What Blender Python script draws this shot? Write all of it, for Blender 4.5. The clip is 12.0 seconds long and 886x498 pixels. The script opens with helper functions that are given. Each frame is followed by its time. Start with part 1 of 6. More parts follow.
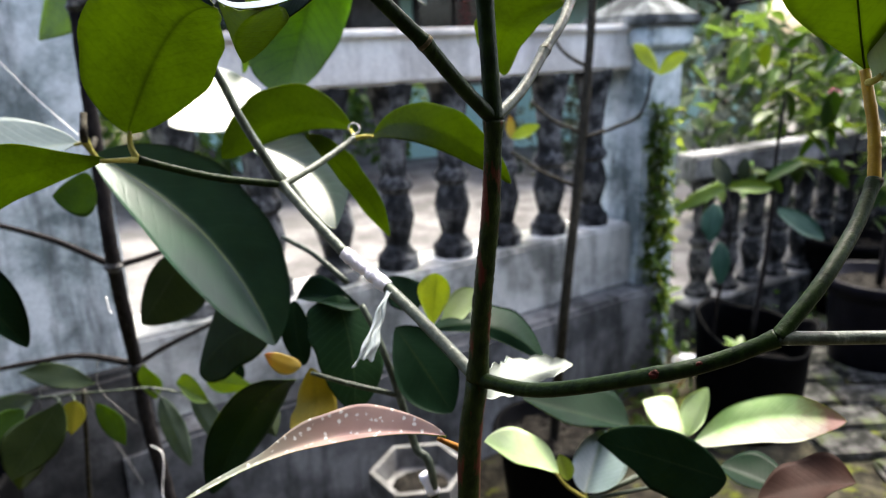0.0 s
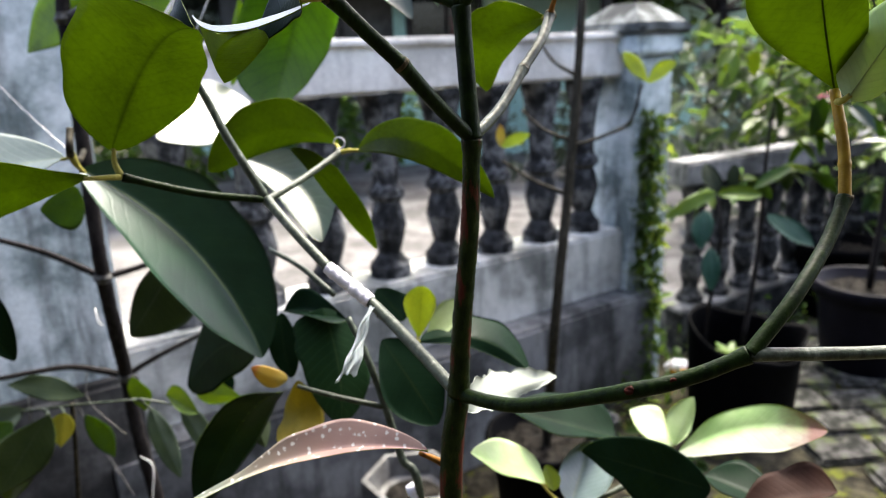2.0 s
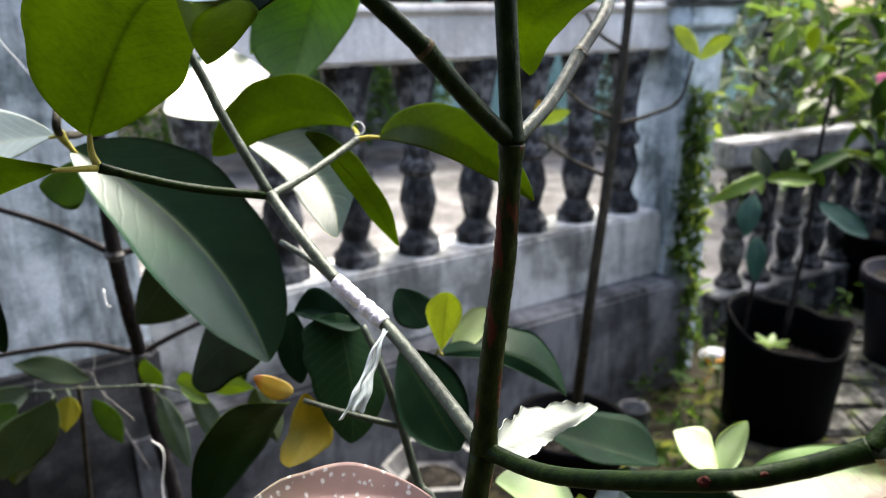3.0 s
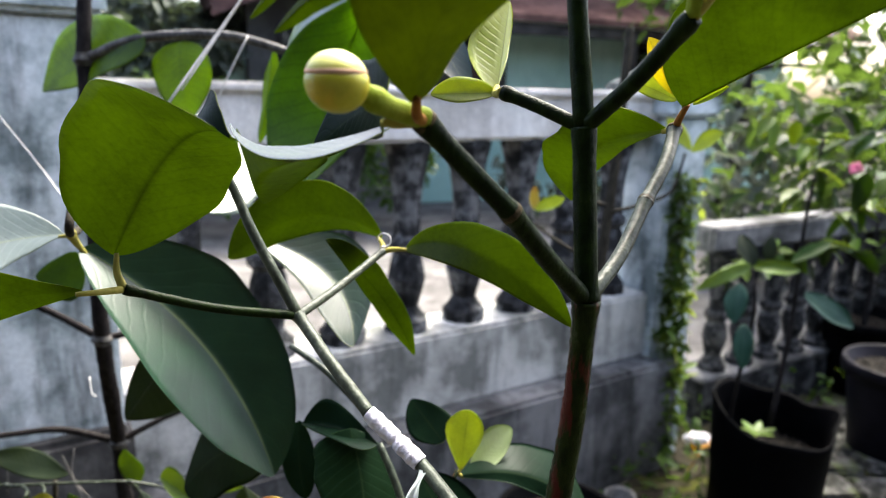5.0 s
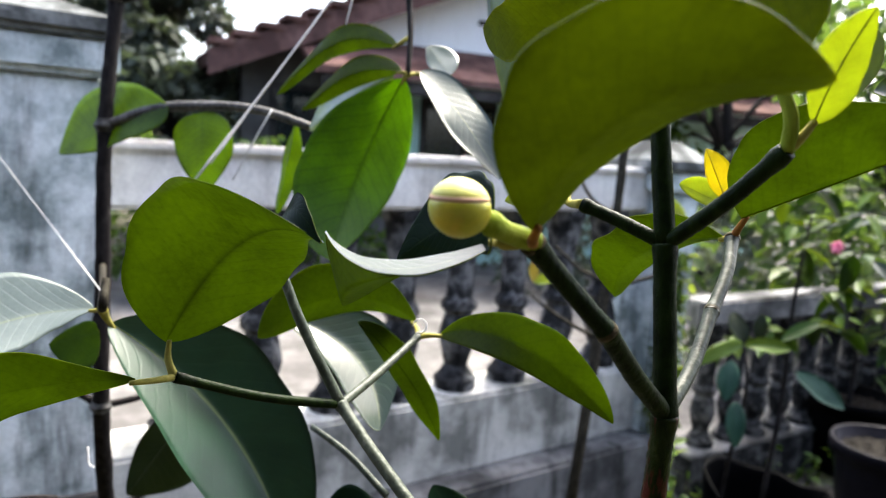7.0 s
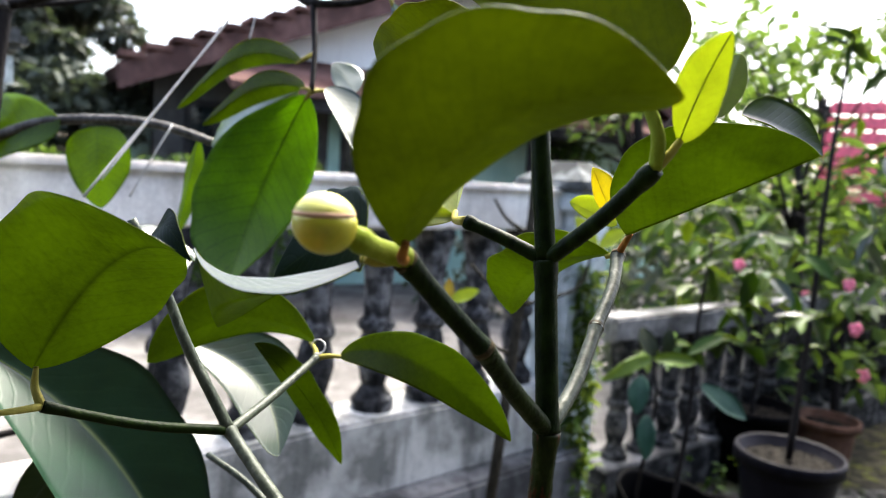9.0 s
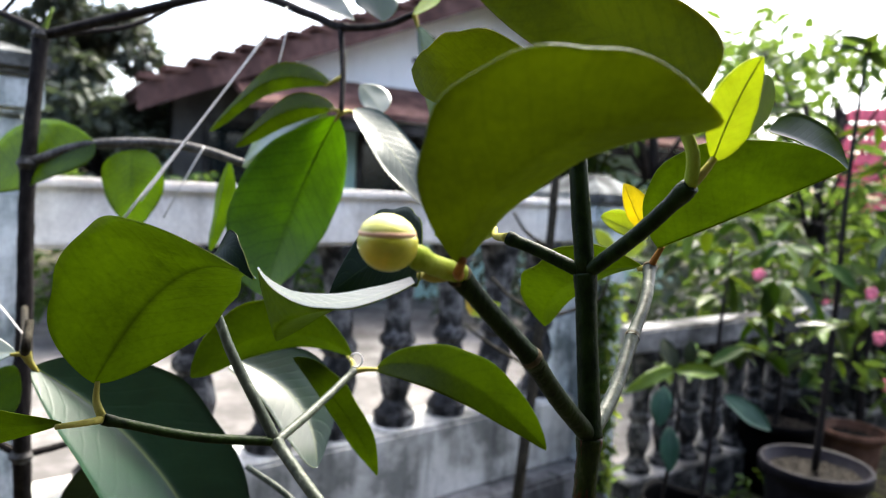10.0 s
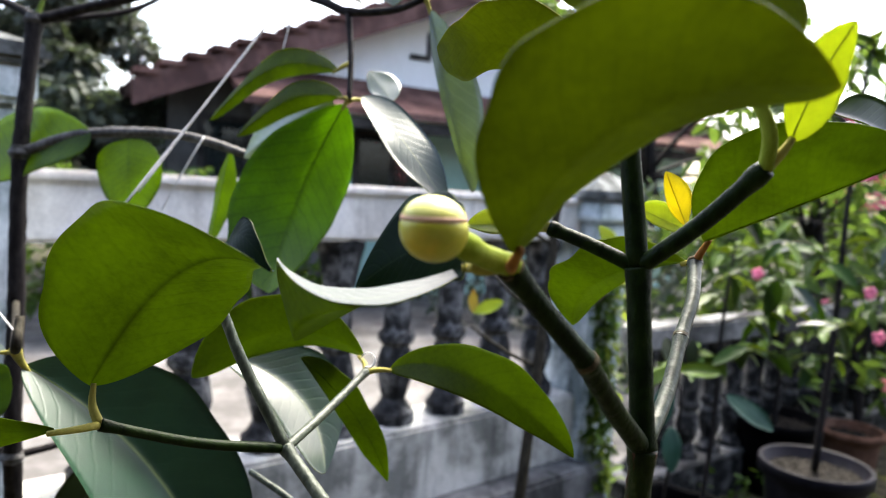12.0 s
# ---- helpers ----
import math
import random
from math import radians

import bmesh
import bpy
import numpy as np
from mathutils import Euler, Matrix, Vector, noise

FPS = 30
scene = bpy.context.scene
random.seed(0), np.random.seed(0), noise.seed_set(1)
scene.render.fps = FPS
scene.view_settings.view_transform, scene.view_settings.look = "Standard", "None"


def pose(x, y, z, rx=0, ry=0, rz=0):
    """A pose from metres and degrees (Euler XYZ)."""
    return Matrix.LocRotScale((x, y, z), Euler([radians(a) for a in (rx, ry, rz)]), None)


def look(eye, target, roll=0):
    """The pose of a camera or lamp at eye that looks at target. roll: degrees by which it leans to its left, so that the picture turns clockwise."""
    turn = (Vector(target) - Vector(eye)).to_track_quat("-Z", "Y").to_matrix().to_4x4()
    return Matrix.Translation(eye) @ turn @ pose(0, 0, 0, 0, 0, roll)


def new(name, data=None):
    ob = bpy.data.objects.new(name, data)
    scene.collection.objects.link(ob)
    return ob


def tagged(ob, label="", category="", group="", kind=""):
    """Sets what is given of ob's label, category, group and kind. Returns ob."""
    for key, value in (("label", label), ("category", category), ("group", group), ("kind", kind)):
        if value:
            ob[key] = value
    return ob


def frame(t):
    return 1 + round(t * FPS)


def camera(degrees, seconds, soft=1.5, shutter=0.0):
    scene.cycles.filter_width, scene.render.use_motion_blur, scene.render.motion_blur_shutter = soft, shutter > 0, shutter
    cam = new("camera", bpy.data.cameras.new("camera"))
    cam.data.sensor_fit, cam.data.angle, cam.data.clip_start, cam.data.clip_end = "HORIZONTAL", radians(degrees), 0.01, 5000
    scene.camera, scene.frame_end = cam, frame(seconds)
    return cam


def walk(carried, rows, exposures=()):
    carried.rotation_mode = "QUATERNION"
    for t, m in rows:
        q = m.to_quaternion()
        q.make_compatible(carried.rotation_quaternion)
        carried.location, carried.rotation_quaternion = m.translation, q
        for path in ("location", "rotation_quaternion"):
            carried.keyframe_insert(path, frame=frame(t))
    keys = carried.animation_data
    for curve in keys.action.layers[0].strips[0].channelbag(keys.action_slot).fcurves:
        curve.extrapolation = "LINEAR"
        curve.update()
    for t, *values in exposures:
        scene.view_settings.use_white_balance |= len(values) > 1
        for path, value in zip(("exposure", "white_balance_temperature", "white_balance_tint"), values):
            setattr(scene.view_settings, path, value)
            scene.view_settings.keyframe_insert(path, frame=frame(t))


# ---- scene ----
cam = camera(64.1, 12.0, soft=1.0)
cam.data.dof.use_dof = True
cam.data.dof.focus_distance = 0.33
cam.data.dof.aperture_fstop = 10.5
METRES, EYE, TILT, LEAN, TURN = 0.44, 1.3, -16.0, 2.0, 0.0
ROWS = [
    (0.0, 0.0, 0.0, 0.0, 0.0, -0.0, 0.0),
    (0.5, -0.0432, -0.0175, 0.0106, 1.81, 0.61, -0.54),
    (1.0, -0.0442, -0.0176, 0.0167, 2.13, 0.64, -0.61),
    (1.5, -0.0061, -0.0212, 0.0232, 0.39, 1.05, 0.15),
    (2.0, 0.0181, -0.0099, 0.014, -0.44, 0.45, 0.28),
    (2.5, 0.0363, 0.0757, 0.0513, 1.6, -2.1, -0.11),
    (4.5, -0.0642, 0.2238, 0.0908, 0.24, -0.34, -4.53),
    (5.0, -0.0678, 0.1968, 0.1543, 0.09, 3.29, -3.34),
    (5.5, -0.0868, 0.1698, 0.1985, 0.73, 6.28, -3.33),
    (6.0, -0.1013, 0.1605, 0.208, 0.48, 7.65, -3.8),
    (6.5, -0.1404, 0.1759, 0.1888, -0.54, 7.86, -4.6),
    (8.5, -0.1775, 0.1976, 0.1892, -5.88, 10.44, -4.36),
    (9.0, -0.1242, 0.1962, 0.1917, -7.77, 10.41, -3.8),
    (9.5, -0.0989, 0.183, 0.1927, -8.33, 10.92, -3.25),
    (10.0, -0.1559, 0.1644, 0.1848, -6.38, 11.48, -3.18),
    (10.5, -0.1737, 0.166, 0.1856, -6.43, 12.09, -3.14),
    (11.0, -0.2002, 0.2393, 0.1986, -8.41, 12.95, -3.0),
    (11.5, -0.1944, 0.2677, 0.2229, -9.29, 13.31, -2.42),
    (12.0, -0.185, 0.2355, 0.1902, -6.86, 11.31, -3.42),
]
walk(cam, [(t, pose(0, 0, EYE, TILT, LEAN, TURN) @ pose(METRES * x, METRES * y, METRES * z, 90 + pitch, roll, yaw)) for t, x, y, z, yaw, pitch, roll in ROWS])

# ---- light: bright hazy day, sun high behind the fence ----
SUN_TO = Vector((0.30, 0.58, 1.0)).normalized()
world = bpy.data.worlds.new("sky")
scene.world = world
world.use_nodes = True
wn = world.node_tree.nodes
wl = world.node_tree.links
sky = wn.new("ShaderNodeTexSky")
sky.sky_type = "NISHITA"
sky.sun_disc = False
sky.sun_elevation = math.asin(SUN_TO.z)
sky.sun_rotation = math.atan2(SUN_TO.x, SUN_TO.y)
sky.air_density, sky.dust_density, sky.ozone_density = 0.8, 5.0, 0.6
wl.new(sky.outputs[0], wn["Background"].inputs[0])
wn["Background"].inputs[1].default_value = 0.15
sun = new("sun", bpy.data.lights.new("sun", "SUN"))
sun.data.energy, sun.data.angle, sun.data.color = 1.85, radians(16.0), (0.97, 0.97, 0.86)
sun.matrix_world = look(SUN_TO * 20, (0, 0, 0))
scene.view_settings.exposure = 2.77


# ---- materials ----
def mat(name, rough=0.6, metal=0.0, spec=0.5):
    m = bpy.data.materials.new(name)
    m.use_nodes = True
    b = m.node_tree.nodes["Principled BSDF"]
    b.inputs["Roughness"].default_value = rough
    b.inputs["Metallic"].default_value = metal
    b.inputs["Specular IOR Level"].default_value = spec
    return m, m.node_tree.nodes, m.node_tree.links, b


def ramp(ns, ls, src, stops):
    r = ns.new("ShaderNodeValToRGB")
    while len(r.color_ramp.elements) < len(stops):
        r.color_ramp.elements.new(0.5)
    for e, (p, c) in zip(r.color_ramp.elements, stops):
        e.position, e.color = p, (*c, 1) if len(c) == 3 else c
    ls.new(src, r.inputs[0])
    return r.outputs[0]


def noise_tex(ns, ls, scale, detail=5.0, rough=0.6, stretch=None, coord="Object"):
    tc = ns.new("ShaderNodeTexCoord")
    n = ns.new("ShaderNodeTexNoise")
    n.inputs["Scale"].default_value, n.inputs["Detail"].default_value, n.inputs["Roughness"].default_value = scale, detail, rough
    if stretch:
        mp = ns.new("ShaderNodeMapping")
        mp.inputs["Scale"].default_value = stretch
        ls.new(tc.outputs[coord], mp.inputs[0])
        ls.new(mp.outputs[0], n.inputs["Vector"])
    else:
        ls.new(tc.outputs[coord], n.inputs["Vector"])
    return n.outputs["Fac"]


def mixcol(ns, ls, fac, a, b, mode="MIX"):
    x = ns.new("ShaderNodeMix")
    x.data_type, x.blend_type = "RGBA", mode
    if isinstance(fac, (int, float)):
        x.inputs["Factor"].default_value = fac
    else:
        ls.new(fac, x.inputs["Factor"])
    for key, v in (("A", a), ("B", b)):
        s = [i for i in x.inputs if i.name == key and i.type == "RGBA"][0]
        if isinstance(v, tuple):
            s.default_value = (*v, 1)
        else:
            ls.new(v, s)
    return [o for o in x.outputs if o.type == "RGBA"][0]


def maths(ns, ls, op, a, b=0.0, c=0.0):
    x = ns.new("ShaderNodeMath")
    x.operation = op
    for i, v in enumerate((a, b, c)):
        if isinstance(v, (int, float)):
            x.inputs[i].default_value = v
        else:
            ls.new(v, x.inputs[i])
    return x.outputs[0]


def bump(ns, ls, b, height, strength=0.3, dist=0.002):
    x = ns.new("ShaderNodeBump")
    x.inputs["Strength"].default_value, x.inputs["Distance"].default_value = strength, dist
    ls.new(height, x.inputs["Height"])
    ls.new(x.outputs[0], b.inputs["Normal"])


def leaf_mat(name, lo, hi, through_col, clear=0.4, rough=0.4, vein=(0.2, 0.26, 0.06), vein_amt=0.35, rib_dark=False, spots=None, coat=0.0, burn=None, spec=0.5, patch=(0.5, 0.6), grain=0.35, rib_col=None, rib_amt=0.6, rib_w=1.0, vein_clear=0.14, burn_at=(0.8, 0.88), half=None, ripple=0.5):
    m, ns, ls, b = mat(name, rough, spec=spec)
    uv = ns.new("ShaderNodeUVMap")
    sep = ns.new("ShaderNodeSeparateXYZ")
    ls.new(uv.outputs[0], sep.inputs[0])
    s, v = sep.outputs[0], maths(ns, ls, "ABSOLUTE", sep.outputs[1])
    # side veins sweep from the rib to the margin
    drift = noise_tex(ns, ls, 22.0, 2.0)
    phase = maths(ns, ls, "MULTIPLY_ADD", drift, 0.09, maths(ns, ls, "MULTIPLY_ADD", v, -0.2, s))
    wave = maths(ns, ls, "SINE", maths(ns, ls, "MULTIPLY", phase, 80.0))
    veins = ramp(ns, ls, wave, [(0.72, (0, 0, 0)), (1.0, (1, 1, 1))])
    rib = ramp(ns, ls, v, [(0.0, (1, 1, 1)), (0.022 * rib_w, (0.3, 0.3, 0.3)), (0.045 * rib_w, (0, 0, 0))])
    n1 = noise_tex(ns, ls, 30.0, 4.0)
    n2 = noise_tex(ns, ls, 300.0, 3.0)
    col = ramp(ns, ls, n1, [(0.3, lo), (0.7, hi)])
    info = ns.new("ShaderNodeObjectInfo")
    hsv = ns.new("ShaderNodeHueSaturation")
    ls.new(maths(ns, ls, "MULTIPLY_ADD", info.outputs["Random"], 0.5, 0.75), hsv.inputs["Value"])
    ls.new(maths(ns, ls, "MULTIPLY_ADD", info.outputs["Random"], 0.02, 0.49), hsv.inputs["Hue"])
    ls.new(col, hsv.inputs["Color"])
    col = mixcol(ns, ls, maths(ns, ls, "MULTIPLY", veins, vein_amt * 0.5), hsv.outputs[0], vein)
    col = mixcol(ns, ls, maths(ns, ls, "MULTIPLY", rib, rib_amt), col, rib_col or (tuple(0.4 * c for c in lo) if rib_dark else vein))
    # half: sun glare on one side of the rib, painted as a pale colour
    if half:
        lower = ramp(ns, ls, maths(ns, ls, "MULTIPLY_ADD", n1, 0.5, maths(ns, ls, "MULTIPLY", sep.outputs[1], -0.5)), [(0.27, (0, 0, 0)), (0.48, (1, 1, 1))])
        col = mixcol(ns, ls, lower, col, half)
    if burn:
        edge = ramp(ns, ls, maths(ns, ls, "MULTIPLY_ADD", n1, 0.4, maths(ns, ls, "MULTIPLY", s, 0.8)), [(burn_at[0], (0, 0, 0)), (burn_at[1], (1, 1, 1))])
        col = mixcol(ns, ls, edge, col, burn)
    if spots:
        vo = ns.new("ShaderNodeTexVoronoi")
        tc = ns.new("ShaderNodeTexCoord")
        vo.inputs["Scale"].default_value = 190.0
        blur = ns.new("ShaderNodeVectorMath")
        blur.operation = "MULTIPLY_ADD"
        warp = ns.new("ShaderNodeTexNoise")
        warp.inputs["Scale"].default_value = 420.0
        ls.new(tc.outputs["Object"], warp.inputs["Vector"])
        ls.new(warp.outputs["Color"], blur.inputs[0])
        blur.inputs[1].default_value = (0.0025, 0.0025, 0.0025)
        ls.new(tc.outputs["Object"], blur.inputs[2])
        ls.new(blur.outputs[0], vo.inputs["Vector"])
        dots = ramp(ns, ls, vo.outputs["Distance"], [(0.16, (1, 1, 1)), (0.30, (0, 0, 0))])
        spotted = ramp(ns, ls, noise_tex(ns, ls, 60.0, 2.0), [(patch[0], (0, 0, 0)), (patch[1], (1, 1, 1))])
        col = mixcol(ns, ls, maths(ns, ls, "MULTIPLY", dots, spotted), col, spots)
    ls.new(col, b.inputs["Base Color"])
    b.inputs["Coat Weight"].default_value = coat
    b.inputs["Coat Roughness"].default_value = 0.3
    hgt = maths(ns, ls, "ADD", maths(ns, ls, "MULTIPLY", veins, -ripple), maths(ns, ls, "MULTIPLY_ADD", n2, 0.3, maths(ns, ls, "MULTIPLY", n1, 0.8)))
    bump(ns, ls, b, hgt, grain, 0.0005)
    tr = ns.new("ShaderNodeBsdfTranslucent")
    tcol = mixcol(ns, ls, maths(ns, ls, "MULTIPLY", rib, 0.6 * rib_amt), mixcol(ns, ls, maths(ns, ls, "MULTIPLY", veins, vein_clear), through_col, tuple(c * 0.5 for c in through_col)), (0.05, 0.07, 0.01))
    tcol = mixcol(ns, ls, 1.0, tcol, ramp(ns, ls, maths(ns, ls, "MULTIPLY_ADD", n2, 0.35, maths(ns, ls, "MULTIPLY", drift, 0.65)), [(0.36, (0.62, 0.62, 0.62)), (0.62, (1, 1, 1))]), "MULTIPLY")
    ls.new(tcol, tr.inputs[0])
    mx = ns.new("ShaderNodeMixShader")
    mx.inputs[0].default_value = clear
    ls.new(b.outputs[0], mx.inputs[1])
    ls.new(tr.outputs[0], mx.inputs[2])
    ls.new(mx.outputs[0], ns["Material Output"].inputs[0])
    return m


TOP = leaf_mat("leaf_upper", (0.007, 0.020, 0.009), (0.012, 0.030, 0.013), (0.20, 0.30, 0.03), 0.18, 0.30, (0.022, 0.045, 0.018), 0.3, coat=0.25, grain=0.2, rib_col=(0.10, 0.13, 0.04))
UNDER = leaf_mat("leaf_under", (0.020, 0.034, 0.002), (0.032, 0.048, 0.003), (0.47, 0.60, 0.02), 0.46, 0.5, (0.05, 0.07, 0.005), 0.08, rib_col=(0.026, 0.038, 0.004), spec=0.08, spots=(0.010, 0.010, 0.003), patch=(0.66, 0.72), grain=0.3, rib_amt=0.2)
UNDER_RIBBED = leaf_mat("leaf_under_ribbed", (0.020, 0.034, 0.002), (0.032, 0.048, 0.003), (0.47, 0.60, 0.02), 0.46, 0.5, (0.05, 0.07, 0.005), 0.08, rib_col=(0.026, 0.038, 0.004), spec=0.08, spots=(0.010, 0.010, 0.003), patch=(0.66, 0.72), grain=0.3, rib_amt=0.9, rib_w=2.0)
UNDER_OLD = leaf_mat("leaf_under_thick", (0.020, 0.034, 0.002), (0.032, 0.048, 0.003), (0.56, 0.56, 0.015), 0.375, 0.5, (0.05, 0.07, 0.005), 0.08, rib_col=(0.026, 0.038, 0.004), spec=0.08, spots=(0.010, 0.010, 0.003), patch=(0.66, 0.72), grain=0.3, rib_amt=0.1)
# darker copy of TOP: shade on the leaves put into a near-black colour
TOP2 = leaf_mat("leaf_upper_shaded", (0.002, 0.0065, 0.003), (0.0045, 0.0125, 0.006), (0.12, 0.2, 0.03), 0.02, 0.34, (0.012, 0.028, 0.012), 0.15, coat=0.0, grain=0.25, spec=0.02, rib_col=(0.018, 0.028, 0.010))
TOP3 = leaf_mat("leaf_upper_green", (0.006, 0.024, 0.008), (0.012, 0.040, 0.014), (0.12, 0.2, 0.03), 0.04, 0.5, (0.03, 0.07, 0.028), 0.5, coat=0.0, grain=0.3, spec=0.12, rib_col=(0.05, 0.085, 0.03))
GLOSS = leaf_mat("leaf_upper_glossy", (0.004, 0.020, 0.007), (0.008, 0.034, 0.012), (0.12, 0.22, 0.03), 0.05, 0.42, (0.02, 0.055, 0.02), 0.6, coat=0.5, spec=0.3, grain=0.5, rib_col=(0.16, 0.20, 0.06))
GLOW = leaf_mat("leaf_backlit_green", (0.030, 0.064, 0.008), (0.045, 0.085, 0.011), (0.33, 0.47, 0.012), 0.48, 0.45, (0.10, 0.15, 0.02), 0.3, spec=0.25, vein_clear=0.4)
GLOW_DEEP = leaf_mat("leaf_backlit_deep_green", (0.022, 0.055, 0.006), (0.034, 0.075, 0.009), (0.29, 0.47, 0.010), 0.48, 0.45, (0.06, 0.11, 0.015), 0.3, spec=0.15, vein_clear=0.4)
DULL = leaf_mat("leaf_dull", (0.008, 0.013, 0.003), (0.016, 0.023, 0.006), (0.10, 0.14, 0.02), 0.12, 0.4, (0.04, 0.05, 0.025), 0.3, spec=0.15)
YOUNG = leaf_mat("leaf_young", (0.20, 0.28, 0.025), (0.29, 0.36, 0.04), (0.62, 0.70, 0.06), 0.45, 0.4, (0.3, 0.36, 0.05), 0.25, rib_dark=True)
PALE = leaf_mat("leaf_pale", (0.20, 0.28, 0.10), (0.31, 0.37, 0.20), (0.4, 0.52, 0.14), 0.25, 0.4, (0.28, 0.36, 0.17), 0.3, spec=0.25, grain=0.3)
# brown burnt tip, plus sun glare painted pale on one half
SCORCHED = leaf_mat("leaf_scorched_half_lit", (0.13, 0.22, 0.06), (0.25, 0.32, 0.14), (0.4, 0.5, 0.15), 0.2, 0.36, (0.3, 0.38, 0.18), 0.3, spec=0.2, grain=0.3, burn=(0.10, 0.042, 0.034), half=(0.25, 0.245, 0.19), burn_at=(0.80, 0.90))
BLEACHED = leaf_mat("leaf_bleached", (0.25, 0.28, 0.23), (0.36, 0.38, 0.33), (0.4, 0.44, 0.32), 0.2, 0.5, (0.4, 0.4, 0.35), 0.3, spec=0.15)
ROSE = leaf_mat("leaf_rose", (0.31, 0.185, 0.15), (0.43, 0.29, 0.24), (0.4, 0.22, 0.12), 0.12, 0.5, (0.36, 0.24, 0.19), 0.0, spots=(0.66, 0.65, 0.60), patch=(0.30, 0.42), grain=0.2, rib_col=(0.36, 0.21, 0.17), rib_amt=0.3, burn=(0.15, 0.16, 0.12), burn_at=(0.50, 0.80), ripple=0.1)
# pale grey-green sheen of the low leaves, put into the base colour
SHEEN_GREY = leaf_mat("leaf_grey_sheen", (0.030, 0.045, 0.030), (0.065, 0.085, 0.060), (0.12, 0.18, 0.04), 0.12, 0.6, (0.08, 0.10, 0.07), 0.4, spec=0.2)
BROWN = leaf_mat("leaf_brown", (0.009, 0.0045, 0.0035), (0.021, 0.009, 0.007), (0.12, 0.04, 0.02), 0.08, 0.6, (0.03, 0.016, 0.011), 0.2, spec=0.04)
YELLOW = leaf_mat("leaf_yellow", (0.34, 0.20, 0.015), (0.42, 0.31, 0.03), (0.6, 0.42, 0.04), 0.35, 0.5, (0.4, 0.35, 0.08), 0.2, burn=(0.35, 0.11, 0.015), rib_amt=0.3)
WITHERED = leaf_mat("leaf_withered", (0.16, 0.065, 0.006), (0.26, 0.12, 0.010), (0.4, 0.2, 0.02), 0.2, 0.5, (0.2, 0.1, 0.02), 0.2, spec=0.1)
OLIVE = leaf_mat("leaf_olive", (0.13, 0.11, 0.008), (0.20, 0.17, 0.012), (0.5, 0.42, 0.02), 0.35, 0.5, (0.2, 0.2, 0.03), 0.2, spec=0.15, rib_amt=0.3)
SATIN = leaf_mat("leaf_upper_satin", (0.004, 0.020, 0.009), (0.008, 0.034, 0.015), (0.12, 0.22, 0.03), 0.04, 0.44, (0.02, 0.055, 0.022), 0.15, coat=0.05, spec=0.31, grain=0.5, rib_col=(0.16, 0.20, 0.06), ripple=0.28)
FROST = leaf_mat("frosted_film", (0.42, 0.47, 0.45), (0.60, 0.65, 0.63), (0.55, 0.6, 0.58), 0.45, 0.35, (0.6, 0.62, 0.6), 0.0, spec=0.5, rib_amt=0.0)
YOUNG_YELLOW = leaf_mat("leaf_young_yellow", (0.42, 0.40, 0.015), (0.52, 0.50, 0.03), (0.85, 0.74, 0.03), 0.45, 0.4, (0.4, 0.4, 0.05), 0.2, rib_amt=0.3)
# sky reflection on green leaves, partly put into a grey base colour
SKY_SHEEN = leaf_mat("leaf_sky_sheen", (0.07, 0.10, 0.09), (0.13, 0.165, 0.155), (0.4, 0.5, 0.3), 0.2, 0.3, (0.3, 0.34, 0.3), 0.4, coat=0.5, rib_col=(0.25, 0.28, 0.12))
BLUISH = leaf_mat("leaf_bluegreen", (0.008, 0.03, 0.018), (0.018, 0.052, 0.033), (0.08, 0.2, 0.1), 0.25, 0.35, (0.1, 0.18, 0.15), 0.2, spec=0.2)
FAR_LEAF = leaf_mat("leaf_far", (0.014, 0.034, 0.007), (0.030, 0.060, 0.012), (0.20, 0.32, 0.04), 0.26, 0.35, (0.06, 0.10, 0.03), 0.2, spec=0.07)
FAR_YOUNG = leaf_mat("leaf_far_young", (0.045, 0.09, 0.012), (0.085, 0.14, 0.02), (0.42, 0.52, 0.06), 0.33, 0.4, (0.2, 0.28, 0.06), 0.2, spec=0.15)


def bark_mat(name, stops, rough=0.48, stretch=(190, 190, 90), patch=None, bump_amt=0.7, spec=0.03):
    m, ns, ls, b = mat(name, rough, spec=spec)
    n = noise_tex(ns, ls, 1.0, 6.0, 0.65, stretch)
    col = ramp(ns, ls, n, stops)
    if patch:
        big = ramp(ns, ls, noise_tex(ns, ls, 1.0, 4.0, 0.6, (110, 110, 26)), [(0.53, (0, 0, 0)), (0.60, (1, 1, 1))])
        col = mixcol(ns, ls, big, col, patch)
    ls.new(col, b.inputs["Base Color"])
    fine = noise_tex(ns, ls, 700.0, 4.0)
    bump(ns, ls, b, maths(ns, ls, "ADD", n, maths(ns, ls, "MULTIPLY", fine, 0.5)), bump_amt, 0.0008)
    return m


# palest stop of STEM and STEM_LOW: mottled highlights painted as colour spots
STEM = bark_mat("stem_green", [(0.36, (0.0016, 0.005, 0.0006)), (0.58, (0.007, 0.015, 0.0018)), (0.70, (0.012, 0.021, 0.004)), (0.84, (0.06, 0.068, 0.04))], 0.42, spec=0.06)
STEM_LOW = bark_mat("stem_brown", [(0.38, (0.005, 0.010, 0.0015)), (0.6, (0.014, 0.022, 0.003)), (0.74, (0.035, 0.042, 0.014)), (0.82, (0.10, 0.10, 0.07))], 0.4, patch=(0.06, 0.013, 0.008), spec=0.07)
